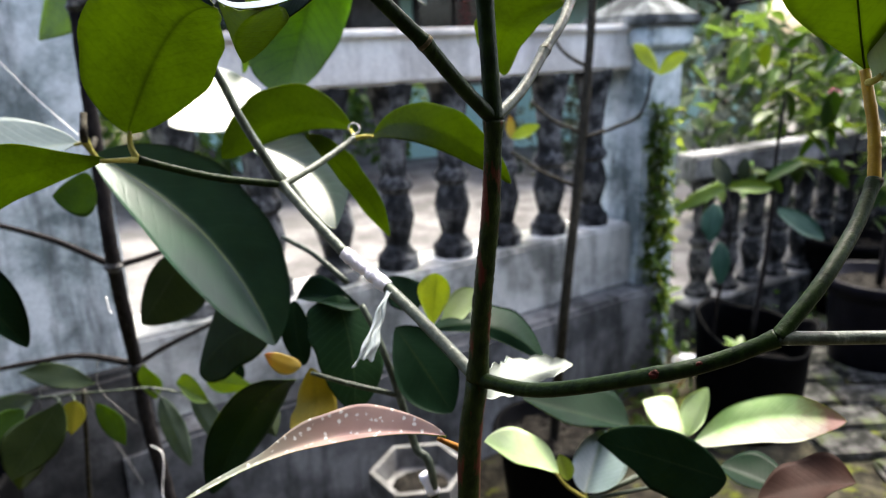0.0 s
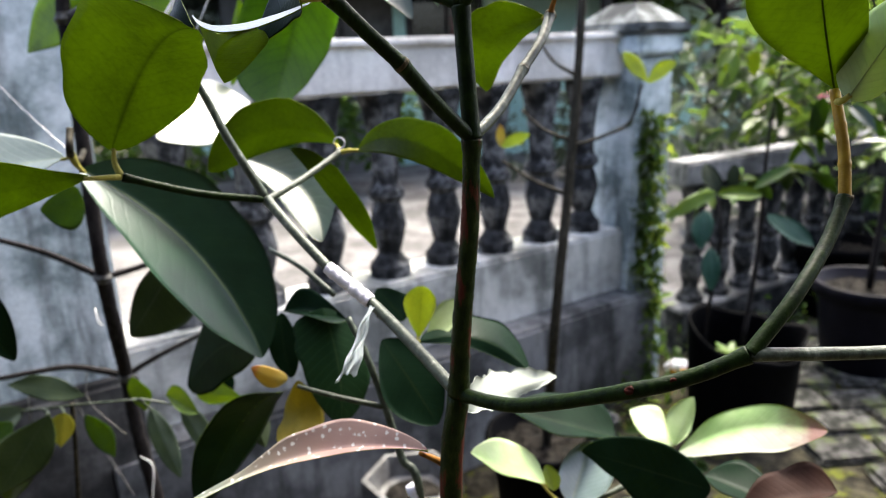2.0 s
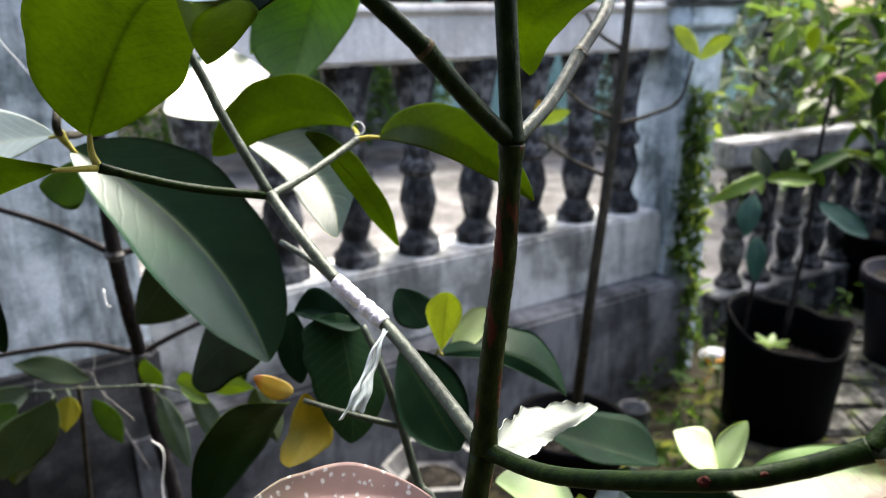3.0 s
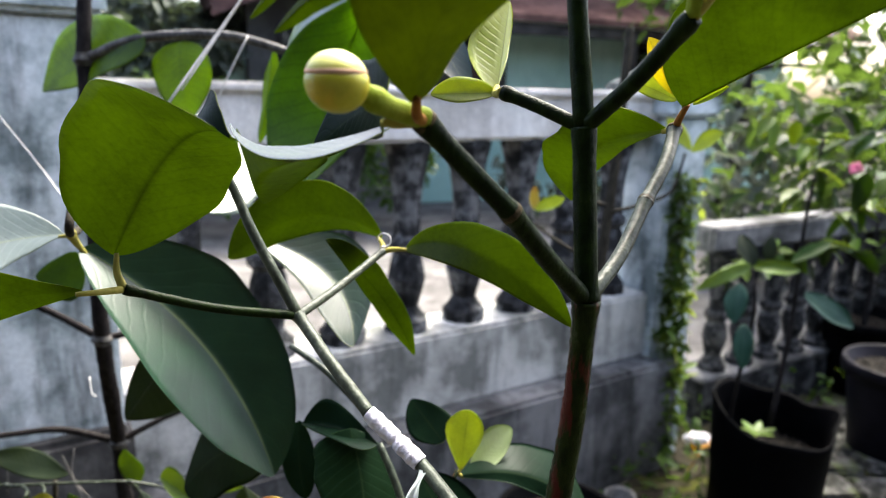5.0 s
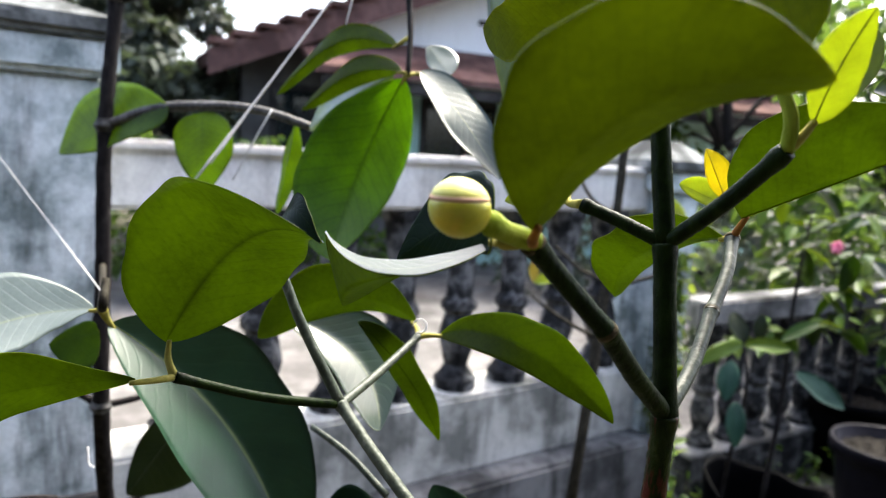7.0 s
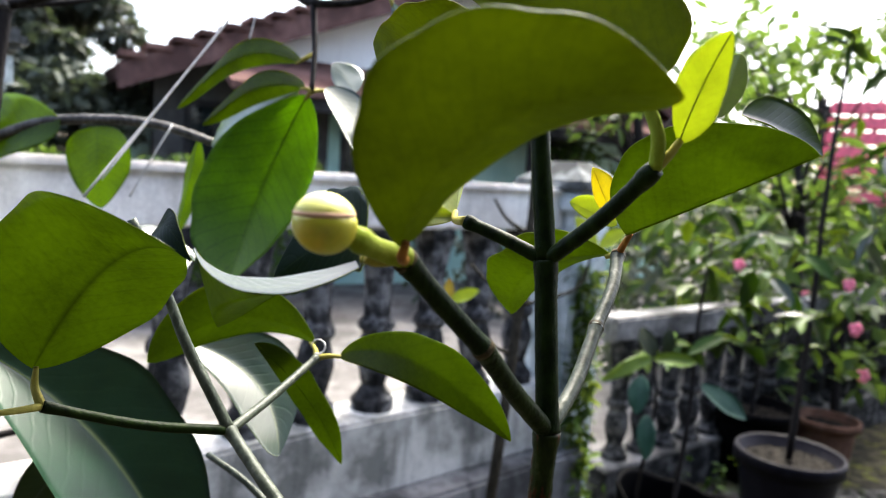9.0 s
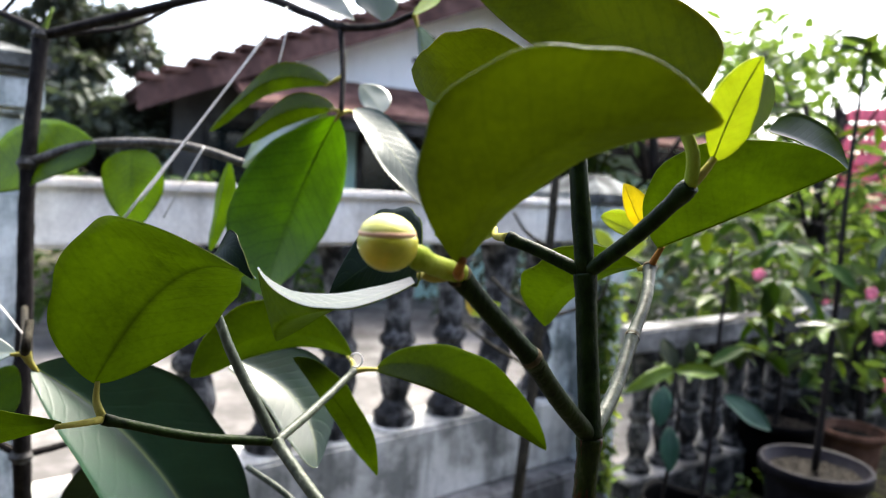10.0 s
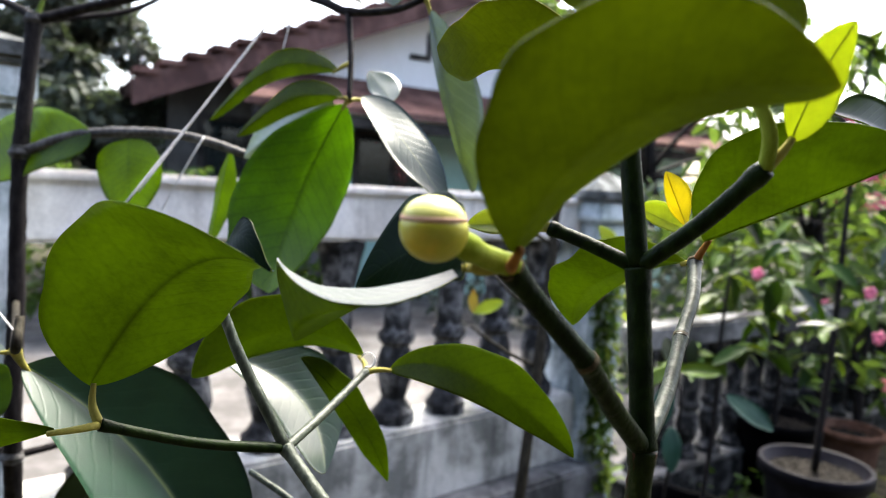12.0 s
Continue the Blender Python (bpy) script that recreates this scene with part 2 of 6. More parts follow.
STEM_GREY = bark_mat("stem_greygreen", [(0.35, (0.018, 0.024, 0.014)), (0.6, (0.055, 0.066, 0.046)), (0.76, (0.16, 0.17, 0.135))], 0.4, spec=0.2)
COLLAR = bark_mat("collar_brown", [(0.4, (0.02, 0.016, 0.009)), (0.6, (0.07, 0.055, 0.03))])
PETIOLE = bark_mat("petiole_yellow", [(0.35, (0.22, 0.20, 0.04)), (0.7, (0.34, 0.29, 0.075))], 0.4)
PETIOLE_RED = bark_mat("petiole_russet", [(0.35, (0.16, 0.06, 0.02)), (0.7, (0.30, 0.15, 0.03))], 0.4)
BARK_DARK = bark_mat("bark_dark", [(0.35, (0.006, 0.005, 0.005)), (0.62, (0.022, 0.019, 0.018)), (0.8, (0.06, 0.056, 0.052))], 0.7, (150, 150, 60), spec=0.06)
BARK_GREY = bark_mat("bark_grey", [(0.3, (0.02, 0.018, 0.016)), (0.5, (0.07, 0.066, 0.06)), (0.75, (0.17, 0.165, 0.155))], 0.6, (150, 150, 90), spec=0.2)
SHOOT = bark_mat("shoot_orange", [(0.35, (0.20, 0.11, 0.008)), (0.7, (0.38, 0.24, 0.02))], 0.36, (90, 90, 60), spec=0.4)
BARK_MID = bark_mat("bark_mid", [(0.35, (0.014, 0.012, 0.009)), (0.7, (0.05, 0.045, 0.033))], 0.7, (150, 150, 30))
TAPE = bark_mat("tape_white", [(0.3, (0.62, 0.60, 0.66)), (0.7, (0.80, 0.78, 0.84))], 0.35, (200, 200, 400))
TWINE_DULL = bark_mat("twine_dirty", [(0.3, (0.10, 0.095, 0.085)), (0.7, (0.2, 0.19, 0.17))], 0.8, (900, 900, 300))
TWINE = bark_mat("twine_white", [(0.3, (0.5, 0.48, 0.45)), (0.7, (0.75, 0.73, 0.7))], 0.7, (900, 900, 300))


def bud_material():
    m, ns, ls, b = mat("bud_skin", 0.38)
    tc = ns.new("ShaderNodeTexCoord")
    sep = ns.new("ShaderNodeSeparateXYZ")
    ls.new(tc.outputs["Object"], sep.inputs[0])
    n = noise_tex(ns, ls, 260.0, 4.0)
    base = ramp(ns, ls, n, [(0.35, (0.34, 0.34, 0.012)), (0.7, (0.44, 0.42, 0.03))])
    low = ramp(ns, ls, noise_tex(ns, ls, 90.0, 3.0), [(0.45, (0, 0, 0)), (0.75, (1, 1, 1))])
    ls.new(mixcol(ns, ls, maths(ns, ls, "MULTIPLY", low, 0.65), base, (0.62, 0.38, 0.03)), b.inputs["Base Color"])
    b.inputs["Subsurface Weight"].default_value = 0.1
    b.inputs["Subsurface Radius"].default_value = (0.004, 0.003, 0.001)
    bump(ns, ls, b, n, 0.15, 0.0004)
    return m


BUD = bud_material()
BUD_PALE = bark_mat("bud_pale", [(0.35, (0.50, 0.50, 0.10)), (0.7, (0.62, 0.61, 0.20))], 0.35, (90, 90, 90), bump_amt=0.15, spec=0.4)
BUD_STALK = bark_mat("bud_stalk_green", [(0.35, (0.15, 0.20, 0.015)), (0.7, (0.24, 0.29, 0.04))], 0.4)
BUD_SEAM = bark_mat("bud_seam", [(0.3, (0.54, 0.34, 0.22)), (0.7, (0.62, 0.42, 0.28))], 0.5, bump_amt=0.1)


def concrete(name, lo, mid, hi, stain=(0.03, 0.032, 0.03), streak=0.6, scale=4.0, moss=None):
    m, ns, ls, b = mat(name, 0.9, spec=0.05)
    big = noise_tex(ns, ls, scale, 8.0, 0.65)
    col = ramp(ns, ls, big, [(0.40, lo), (0.5, mid), (0.60, hi)])
    drip = ramp(ns, ls, noise_tex(ns, ls, 1.0, 6.0, 0.7, (16, 16, 2.2)), [(0.49, (0, 0, 0)), (0.70, (1, 1, 1))])
    col = mixcol(ns, ls, maths(ns, ls, "MULTIPLY", drip, streak), col, stain)
    fine = noise_tex(ns, ls, 120.0, 5.0, 0.7)
    col = mixcol(ns, ls, 0.35, col, ramp(ns, ls, fine, [(0.3, (0.25, 0.25, 0.25)), (0.7, (1, 1, 1))]), "MULTIPLY")
    if moss:
        mm = ramp(ns, ls, noise_tex(ns, ls, 9.0, 6.0, 0.7), [(0.54, (0, 0, 0)), (0.66, (1, 1, 1))])
        col = mixcol(ns, ls, mm, col, moss)
    ls.new(col, b.inputs["Base Color"])
    bump(ns, ls, b, maths(ns, ls, "ADD", big, maths(ns, ls, "MULTIPLY", fine, 0.4)), 0.5, 0.006)
    return m


CONC = concrete("concrete_painted", (0.19, 0.195, 0.18), (0.42, 0.42, 0.39), (0.60, 0.60, 0.56), streak=0.6)
CONC_BLUE = concrete("concrete_pale_blue", (0.22, 0.265, 0.262), (0.51, 0.57, 0.565), (0.74, 0.79, 0.785), streak=0.75, scale=7.0)
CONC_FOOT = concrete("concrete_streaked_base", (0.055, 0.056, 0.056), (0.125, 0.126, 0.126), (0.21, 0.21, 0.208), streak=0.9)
# CONC_BASE holds grime and also the shade of leaves in one dark colour
CONC_BASE = concrete("concrete_grime_and_shade", (0.022, 0.021, 0.020), (0.048, 0.046, 0.043), (0.11, 0.106, 0.10), streak=0.7)
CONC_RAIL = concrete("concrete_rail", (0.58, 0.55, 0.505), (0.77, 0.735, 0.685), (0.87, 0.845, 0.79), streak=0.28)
CONC_LOW = concrete("concrete_low_rail", (0.05, 0.05, 0.048), (0.11, 0.11, 0.107), (0.24, 0.235, 0.23), streak=0.6)
# dark and near-black concretes for balusters and the low base rail
CONC_DARK = concrete("concrete_dark_grey", (0.016, 0.016, 0.016), (0.046, 0.046, 0.047), (0.19, 0.19, 0.19), streak=0.6, scale=14.0)
CONC_BLACK = concrete("concrete_near_black", (0.008, 0.008, 0.008), (0.020, 0.020, 0.020), (0.09, 0.088, 0.085), streak=0.6, scale=14.0)
CONC_CAP = concrete("concrete_weathered_cap", (0.05, 0.052, 0.05), (0.11, 0.115, 0.11), (0.22, 0.23, 0.225), streak=0.6, scale=8.0)
STONE = concrete("paver_stone", (0.015, 0.015, 0.0125), (0.038, 0.037, 0.033), (0.095, 0.092, 0.084), streak=0.3, scale=22.0, moss=(0.05, 0.065, 0.015))
ROAD = concrete("dusty_concrete", (0.092, 0.086, 0.081), (0.134, 0.126, 0.119), (0.184, 0.174, 0.164), (0.085, 0.08, 0.07), 0.35, 3.0)
SOIL = concrete("soil", (0.014, 0.012, 0.009), (0.03, 0.026, 0.018), (0.06, 0.054, 0.034), streak=0.1, scale=14.0, moss=(0.10, 0.11, 0.012))
POT_SOIL = concrete("potting_soil", (0.004, 0.0034, 0.0028), (0.009, 0.0075, 0.006), (0.022, 0.019, 0.015), streak=0.1, scale=40.0)
HEXW = concrete("planter_paint", (0.09, 0.086, 0.08), (0.13, 0.125, 0.12), (0.18, 0.175, 0.165), streak=0.3, scale=14.0)
MINT = concrete("mint_paint", (0.30, 0.46, 0.40), (0.36, 0.53, 0.46), (0.42, 0.60, 0.52), (0.2, 0.3, 0.26), 0.25, 1.0)
PLASTER = concrete("white_plaster", (0.86, 0.83, 0.82), (0.90, 0.87, 0.86), (0.93, 0.90, 0.89), (0.5, 0.47, 0.47), 0.15, 0.8)
PLASTER_DULL = concrete("dull_plaster", (0.06, 0.056, 0.053), (0.09, 0.085, 0.08), (0.13, 0.124, 0.118), streak=0.3, scale=1.5)
ROOF = concrete("roof_tile", (0.07, 0.037, 0.031), (0.115, 0.06, 0.05), (0.17, 0.095, 0.08), (0.035, 0.028, 0.025), 0.5, 2.5)
FASCIA = concrete("brown_fascia", (0.07, 0.038, 0.034), (0.11, 0.06, 0.052), (0.16, 0.09, 0.08), streak=0.3, scale=3.0)
TERRA = concrete("terracotta", (0.08, 0.042, 0.026), (0.115, 0.06, 0.04), (0.15, 0.085, 0.058), streak=0.3, scale=12.0)
DARKWOOD = concrete("dark_timber", (0.02, 0.018, 0.017), (0.04, 0.036, 0.034), (0.07, 0.062, 0.058), streak=0.2)


def plastic(name, c, rough=0.4, spec=0.5):
    m, ns, ls, b = mat(name, rough, spec=spec)
    n = noise_tex(ns, ls, 25.0, 5.0)
    ls.new(ramp(ns, ls, n, [(0.3, tuple(0.6 * v for v in c)), (0.7, tuple(1.3 * v for v in c))]), b.inputs["Base Color"])
    bump(ns, ls, b, n, 0.15, 0.002)
    return m


POTBLACK = plastic("black_plastic", (0.0018, 0.0018, 0.0021), 0.55, 0.015)
POTBLUE = plastic("blue_black_plastic", (0.006, 0.0055, 0.0085), 0.5, 0.06)
REDPAINT = plastic("red_paint", (0.80, 0.12, 0.17), 0.5)
PINK = plastic("pink_petals", (0.72, 0.16, 0.24), 0.6)
GLASS_DARK = plastic("dark_glass", (0.012, 0.016, 0.016), 0.08)


# ---- mesh helpers ----
def mesh_ob(name, verts, faces, material, parent=None, label="", smooth=True, mats=None, idx=None, uvs=None):
    me = bpy.data.meshes.new(name)
    me.from_pydata([tuple(v) for v in verts], [], faces)
    for x in mats or [material]:
        me.materials.append(x)
    if idx is not None:
        me.polygons.foreach_set("material_index", idx)
    me.polygons.foreach_set("use_smooth", [smooth] * len(me.polygons))
    if uvs is not None:
        layer = me.uv_layers.new(name="UVMap")
        for loop in me.loops:
            layer.data[loop.index].uv = uvs[loop.vertex_index]
    me.update()
    ob = new(name, me)
    if parent is not None:
        ob.parent = parent
    if label:
        tagged(ob, label)
    return ob


def part(name, bm, material, parent, label=""):
    bmesh.ops.recalc_face_normals(bm, faces=bm.faces)
    me = bpy.data.meshes.new(name)
    bm.to_mesh(me)
    bm.free()
    me.materials.append(material)
    ob = new(name, me)
    if parent is not None:
        ob.parent = parent
    if label:
        tagged(ob, label)
    return ob


def thing(name, label, category, group="", kind=""):
    return tagged(new(name), label, category, group, kind)


def catmull(pts, steps=6):
    p = [Vector(q) for q in pts]
    if len(p) == 2:
        return [p[0].lerp(p[1], i / steps) for i in range(steps + 1)]
    p = [2 * p[0] - p[1], *p, 2 * p[-1] - p[-2]]
    out = []
    for i in range(1, len(p) - 2):
        a, b, c, d = p[i - 1:i + 3]
        for k in range(steps):
            t = k / steps
            out.append(0.5 * (2 * b + (c - a) * t + (2 * a - 5 * b + 4 * c - d) * t * t + (3 * b - a - 3 * c + d) * t ** 3))
    out.append(p[-2])
    return out


def tube(name, pts, r0, r1, material, parent, sides=10, steps=6, label="", knots=(), wobble=0.05, seed=0):
    """A closed tapered tube along the points. knots: (place 0..1, swelling, half length 0..1)."""
    path = catmull(pts, steps)
    if knots:
        fine = []
        for a, b in zip(path, path[1:]):
            fine += [a.lerp(b, k / 4) for k in range(4)]
        path = fine + [path[-1]]
    rnd = random.Random(seed + len(path) * 7)
    n = len(path)
    verts, faces = [], []
    side = None
    for i, p in enumerate(path):
        d = (path[min(i + 1, n - 1)] - path[max(i - 1, 0)]).normalized()
        side = d.orthogonal().normalized() if side is None else (side - d * side.dot(d)).normalized()
        up = d.cross(side)
        f = i / (n - 1)
        r = r0 + (r1 - r0) * f
        for at, amount, half in knots:
            r *= 1 + amount * math.exp(-((f - at) / half) ** 2)
        for k in range(sides):
            a = 2 * math.pi * k / sides
            rr = r * (1 + wobble * (rnd.random() - 0.5))
            verts.append(p + rr * (math.cos(a) * side + math.sin(a) * up))
    for i in range(n - 1):
        for k in range(sides):
            a, b = i * sides + k, i * sides + (k + 1) % sides
            faces.append((a, b, b + sides, a + sides))
    verts += [path[0], path[-1]]
    c0, c1 = len(verts) - 2, len(verts) - 1
    for k in range(sides):
        faces.append((c0, (k + 1) % sides, k))
        faces.append((c1, (n - 1) * sides + k, (n - 1) * sides + (k + 1) % sides))
    return mesh_ob(name, verts, faces, material, parent, label)


def leaf(parent, base, tip, a, b, top=TOP, under=UNDER, bow=0.0, cup=0.1, droop=0.0, wave=0.02, full=0.6, fullb=None, taper=0.18, thick=0.0004, ns=24, nv=6, rib=True, up=(0, 0, 1), label="", stalk=None, stalk_mat=None, name="leaf", ragged=0.0, seed=1, sweep=0.0, arc=0.0, sag=(0, 0, 0)):
    """A leaf blade with thickness from base to tip; a and b lie on its two margins at the widest place."""
    base, tip, a, b = Vector(base), Vector(tip), Vector(a), Vector(b)
    chord = tip - base
    length = chord.length
    c = chord / length
    halves = []
    where = []
    for e in (a, b):
        k = (e - base).dot(c)
        where.append(min(max(k / length, 0.22), 0.7))
        halves.append((e - base) - c * k)
    power = [math.log(0.5) / math.log(k) for k in where]
    roundness = (full, full if fullb is None else fullb)
    nrm = c.cross(halves[0].normalized() - halves[1].normalized()).normalized()
    if nrm.dot(Vector(up)) < 0:
        nrm = -nrm
    rnd = random.Random(seed)
    ph = [rnd.uniform(0, 6.28) for _ in range(4)]
    rows = []
    uvs = []
    for i in range(ns + 1):
        s = 0.5 - 0.5 * math.cos(math.pi * i / ns)
        profs = [max(max(math.sin(math.pi * s ** power[k]), 0.0) ** roundness[k] * (1 - taper * s ** 5), 0.012) for k in (0, 1)]
        centre = base + chord * s + nrm * (length * (bow * 4 * s * (1 - s) - droop * s ** 3))
        row = []
        for j in range(-nv, nv + 1):
            v = j / nv
            h = halves[0] if v >= 0 else halves[1]
            prof = profs[0] if v > 0 else profs[1]
            w = abs(v) * prof
            rag = 1 - ragged * abs(v) * (0.5 + 0.5 * math.sin(s * 41 + ph[2] + (3 if v > 0 else 0)) * math.sin(s * 17 + ph[3]))
            q = centre + h * (w * rag) + halves[0].normalized() * (length * sweep * math.sin(math.pi * s) * (1 - abs(v)))
            q += halves[0].normalized() * (length * arc * math.sin(math.pi * s)) + Vector(sag) * math.sin(math.pi * s)
            q += nrm * (h.length * cup * (v * v - 0.3 * abs(v)) * prof)
            q += nrm * (length * wave * v * v * math.sin(s * 9 + ph[0 if v > 0 else 1]) * prof)
            row.append(q)
            uvs.append((s, v))
        rows.append(row)
    m = 2 * nv + 1
    flat = [q for r in rows for q in r]
    count = len(flat)
    verts = [q + nrm * (thick / 2) for q in flat] + [q - nrm * (thick / 2) for q in flat]
    faces, idx = [], []
    flip = (rows[1][nv] - rows[0][nv]).cross(rows[ns // 2][nv + 1] - rows[ns // 2][nv]).dot(nrm) < 0
    for i in range(ns):
        for j in range(m - 1):
            q = (i * m + j, (i + 1) * m + j, (i + 1) * m + j + 1, i * m + j + 1)
            if flip:
                q = q[::-1]
            faces.append(q)
            idx.append(0)
            faces.append(tuple(x + count for x in q[::-1]))
            idx.append(1)
    ring = [i * m for i in range(ns + 1)] + [ns * m + j for j in range(1, m)] + [i * m + m - 1 for i in range(ns - 1, -1, -1)] + list(range(m - 2, 0, -1))
    for x, y in zip(ring, ring[1:] + ring[:1]):
        faces.append((x, y, y + count, x + count))
        idx.append(1)
    ob = mesh_ob(name, verts, faces, None, parent, label, mats=[top, under], idx=idx, uvs=uvs + uvs)
    if rib:
        line = [rows[i][nv] - nrm * (thick * 0.8) for i in range(0, ns + 1, 2)]
        tube("midrib", line, length * 0.0035 + 0.0002, 0.0002, under, ob, 6, 1, wobble=0)
    if stalk is not None:
        s0 = Vector(stalk)
        bend = s0.lerp(base, 0.6) - nrm * ((base - s0).length * 0.1)
        tube("petiole", [s0, bend, base + chord * 0.04 - nrm * thick], 0.0021 * max(1, length / 0.12), 0.0013, stalk_mat or PETIOLE, ob, 8, 5, wobble=0)
    return ob


def blade(parent, base, tip, side, wa, wb, arc=0.0, bow=0.0, fold=(0, 0), top=TOP, under=UNDER, up=(0, 0, 1), cup=0.0, wave=0.012, thick=0.0005, ns=40, nv=8, rib=True, label="", stalk=None, stalk_mat=None, name="leaf", seed=1, ragged=0.0):
    """A leaf blade folded along its midrib. wa, wb: half widths at five even places, as shares of the length, towards side and away from it;
    fold: degrees by which each half rises; arc, bow: how the midrib curves sideways and out of its plane."""
    base, tip = Vector(base), Vector(tip)
    chord = tip - base
    length = chord.length
    c = chord / length
    sd = Vector(side)
    sd = (sd - c * sd.dot(c)).normalized()
    nrm = c.cross(sd)
    rnd = random.Random(seed)
    ph = [rnd.uniform(0, 6.28) for _ in range(4)]

    def width(w, s):
        k = min(int(s * 4), 3)
        f = s * 4 - k
        f = f * f * (3 - 2 * f)
        return max(math.sin(math.pi * s), 0.0) ** 0.6 * (w[k] * (1 - f) + w[k + 1] * f) * length

    rows, uvs = [], []
    ways = [(math.cos(radians(a)) * d * sd, math.sin(radians(a)) * nrm) for a, d in ((fold[0], 1), (fold[1], -1))]
    for i in range(ns + 1):
        s = 0.5 - 0.5 * math.cos(math.pi * i / ns)
        spine = base + chord * s + 4 * s * (1 - s) * length * (arc * sd + bow * nrm)
        row = []
        for j in range(-nv, nv + 1):
            v = abs(j) / nv
            k = 0 if j >= 0 else 1
            w = max(width((wa, wb)[k], s), 0.0006) * (1 - ragged * v * (0.5 + 0.5 * math.sin(s * 47 + ph[2] + 3 * k) * math.sin(s * 19 + ph[3])))
            rise = math.sqrt(v * v + 0.0036) - 0.06
            q = spine + ways[k][0] * (w * v) + ways[k][1] * (w * rise)
            q += nrm * (w * cup * (v * v - v) + length * wave * v * v * math.sin(s * 8 + ph[k]) * math.sin(math.pi * s))
            row.append(q)
            uvs.append((s, j / nv))
        rows.append(row)
    m = 2 * nv + 1
    flat = [q for r in rows for q in r]
    count = len(flat)
    out = nrm if nrm.dot(Vector(up)) > 0 else -nrm
    verts = [q + out * (thick / 2) for q in flat] + [q - out * (thick / 2) for q in flat]
    faces, idx = [], []
    flip = out.dot(nrm) < 0
    for i in range(ns):
        for j in range(m - 1):
            q = (i * m + j, (i + 1) * m + j, (i + 1) * m + j + 1, i * m + j + 1)
            if flip:
                q = q[::-1]
            faces.append(q)
            idx.append(0)
            faces.append(tuple(x + count for x in q[::-1]))
            idx.append(1)
    ring = [i * m for i in range(ns + 1)] + [ns * m + j for j in range(1, m)] + [i * m + m - 1 for i in range(ns - 1, -1, -1)] + list(range(m - 2, 0, -1))
    for x, y in zip(ring, ring[1:] + ring[:1]):
        faces.append((x, y, y + count, x + count))
        idx.append(1)
    ob = mesh_ob(name, verts, faces, None, parent, label, mats=[top, under], idx=idx, uvs=uvs + uvs)
    if rib:
        line = [rows[i][nv] - out * (thick * 0.8) for i in range(0, ns + 1, 2)]
        tube("midrib", line, length * 0.0035 + 0.0002, 0.0002, under, ob, 6, 1, wobble=0)
    if stalk is not None:
        s0 = Vector(stalk)
        bend = s0.lerp(base, 0.6) - out * ((base - s0).length * 0.1)
        tube("petiole", [s0, bend, base + chord * 0.03 - out * thick], 0.0021 * max(1, length / 0.12), 0.0013, stalk_mat or PETIOLE, ob, 8, 5, wobble=0)
    return ob


SEEN = (0.1, -1.0, 0.45)


def box_bm(bm, m, sx, sy, sz, bevel=0.0):
    made = bmesh.ops.create_cube(bm, size=1.0, matrix=m @ Matrix.Diagonal((sx, sy, sz, 1)))
    if bevel:
        edges = list({e for v in made["verts"] for e in v.link_edges})
        bmesh.ops.bevel(bm, geom=edges, offset=bevel, segments=2, affect="EDGES")


def lathe(name, profile, material, parent, origin=(0, 0, 0), sides=24, label="", smooth=True, turn=0.0):
    verts, faces = [], []
    n = len(profile)
    o = Vector(origin)
    for r, z in profile:
        for k in range(sides):
            a = 2 * math.pi * k / sides + turn
            verts.append(o + Vector((r * math.cos(a), r * math.sin(a), z)))
    for i in range(n - 1):
        for k in range(sides):
            a, b = i * sides + k, i * sides + (k + 1) % sides
            faces.append((a, b, b + sides, a + sides))
    faces.append(tuple(range(sides))[::-1])
    faces.append(tuple((n - 1) * sides + k for k in range(sides)))
    return mesh_ob(name, verts, faces, material, parent, label, smooth)


# ---- ground ----
def ground_sheet():
    n = 60
    verts, faces = [], []
    xs = [math.copysign(abs(k / (n / 2)) ** 3 * 400, k) for k in range(-n // 2, n // 2 + 1)]
    for y in xs:
        for x in xs:
            near = math.exp(-(x * x + y * y) / 40)
            verts.append((x, y + 2, near * 0.012 * noise.noise((x * 2.5, y * 2.5, 0)) - 0.006))
    m = n + 1
    for i in range(n):
        for j in range(n):
            faces.append((i * m + j, i * m + j + 1, (i + 1) * m + j + 1, (i + 1) * m + j))
    g = mesh_ob("ground", verts, faces, SOIL)
    return tagged(g, "mossy dark garden soil", "ground", kind="structure")


ground_sheet()

# ---- balustrades ----
FD = Vector((math.cos(radians(34.08)), math.sin(radians(34.08)), 0))
FN = Vector((-FD.y, FD.x, 0))
F0 = Vector((0.0121, 2.2275, 0))
RD = Vector((math.cos(radians(29.5)), math.sin(radians(29.5)), 0))
RN = Vector((-RD.y, RD.x, 0))
R0 = Vector((0.985, 2.90, 0))


def frame_m(origin, d, along, across, z):
    n = Vector((-d.y, d.x, 0))
    m = Matrix((d, n, Vector((0, 0, 1)))).transposed().to_4x4()
    m.translation = origin + d * along + n * across + Vector((0, 0, z))
    return m


def bar(name, parent, material, origin, d, k0, k1, o0, o1, z0, z1, bevel=0.008, label=""):
    bm = bmesh.new()
    box_bm(bm, frame_m(origin, d, (k0 + k1) / 2, (o0 + o1) / 2, (z0 + z1) / 2), k1 - k0, o1 - o0, z1 - z0, bevel)
    return part(name, bm, material, parent, label)


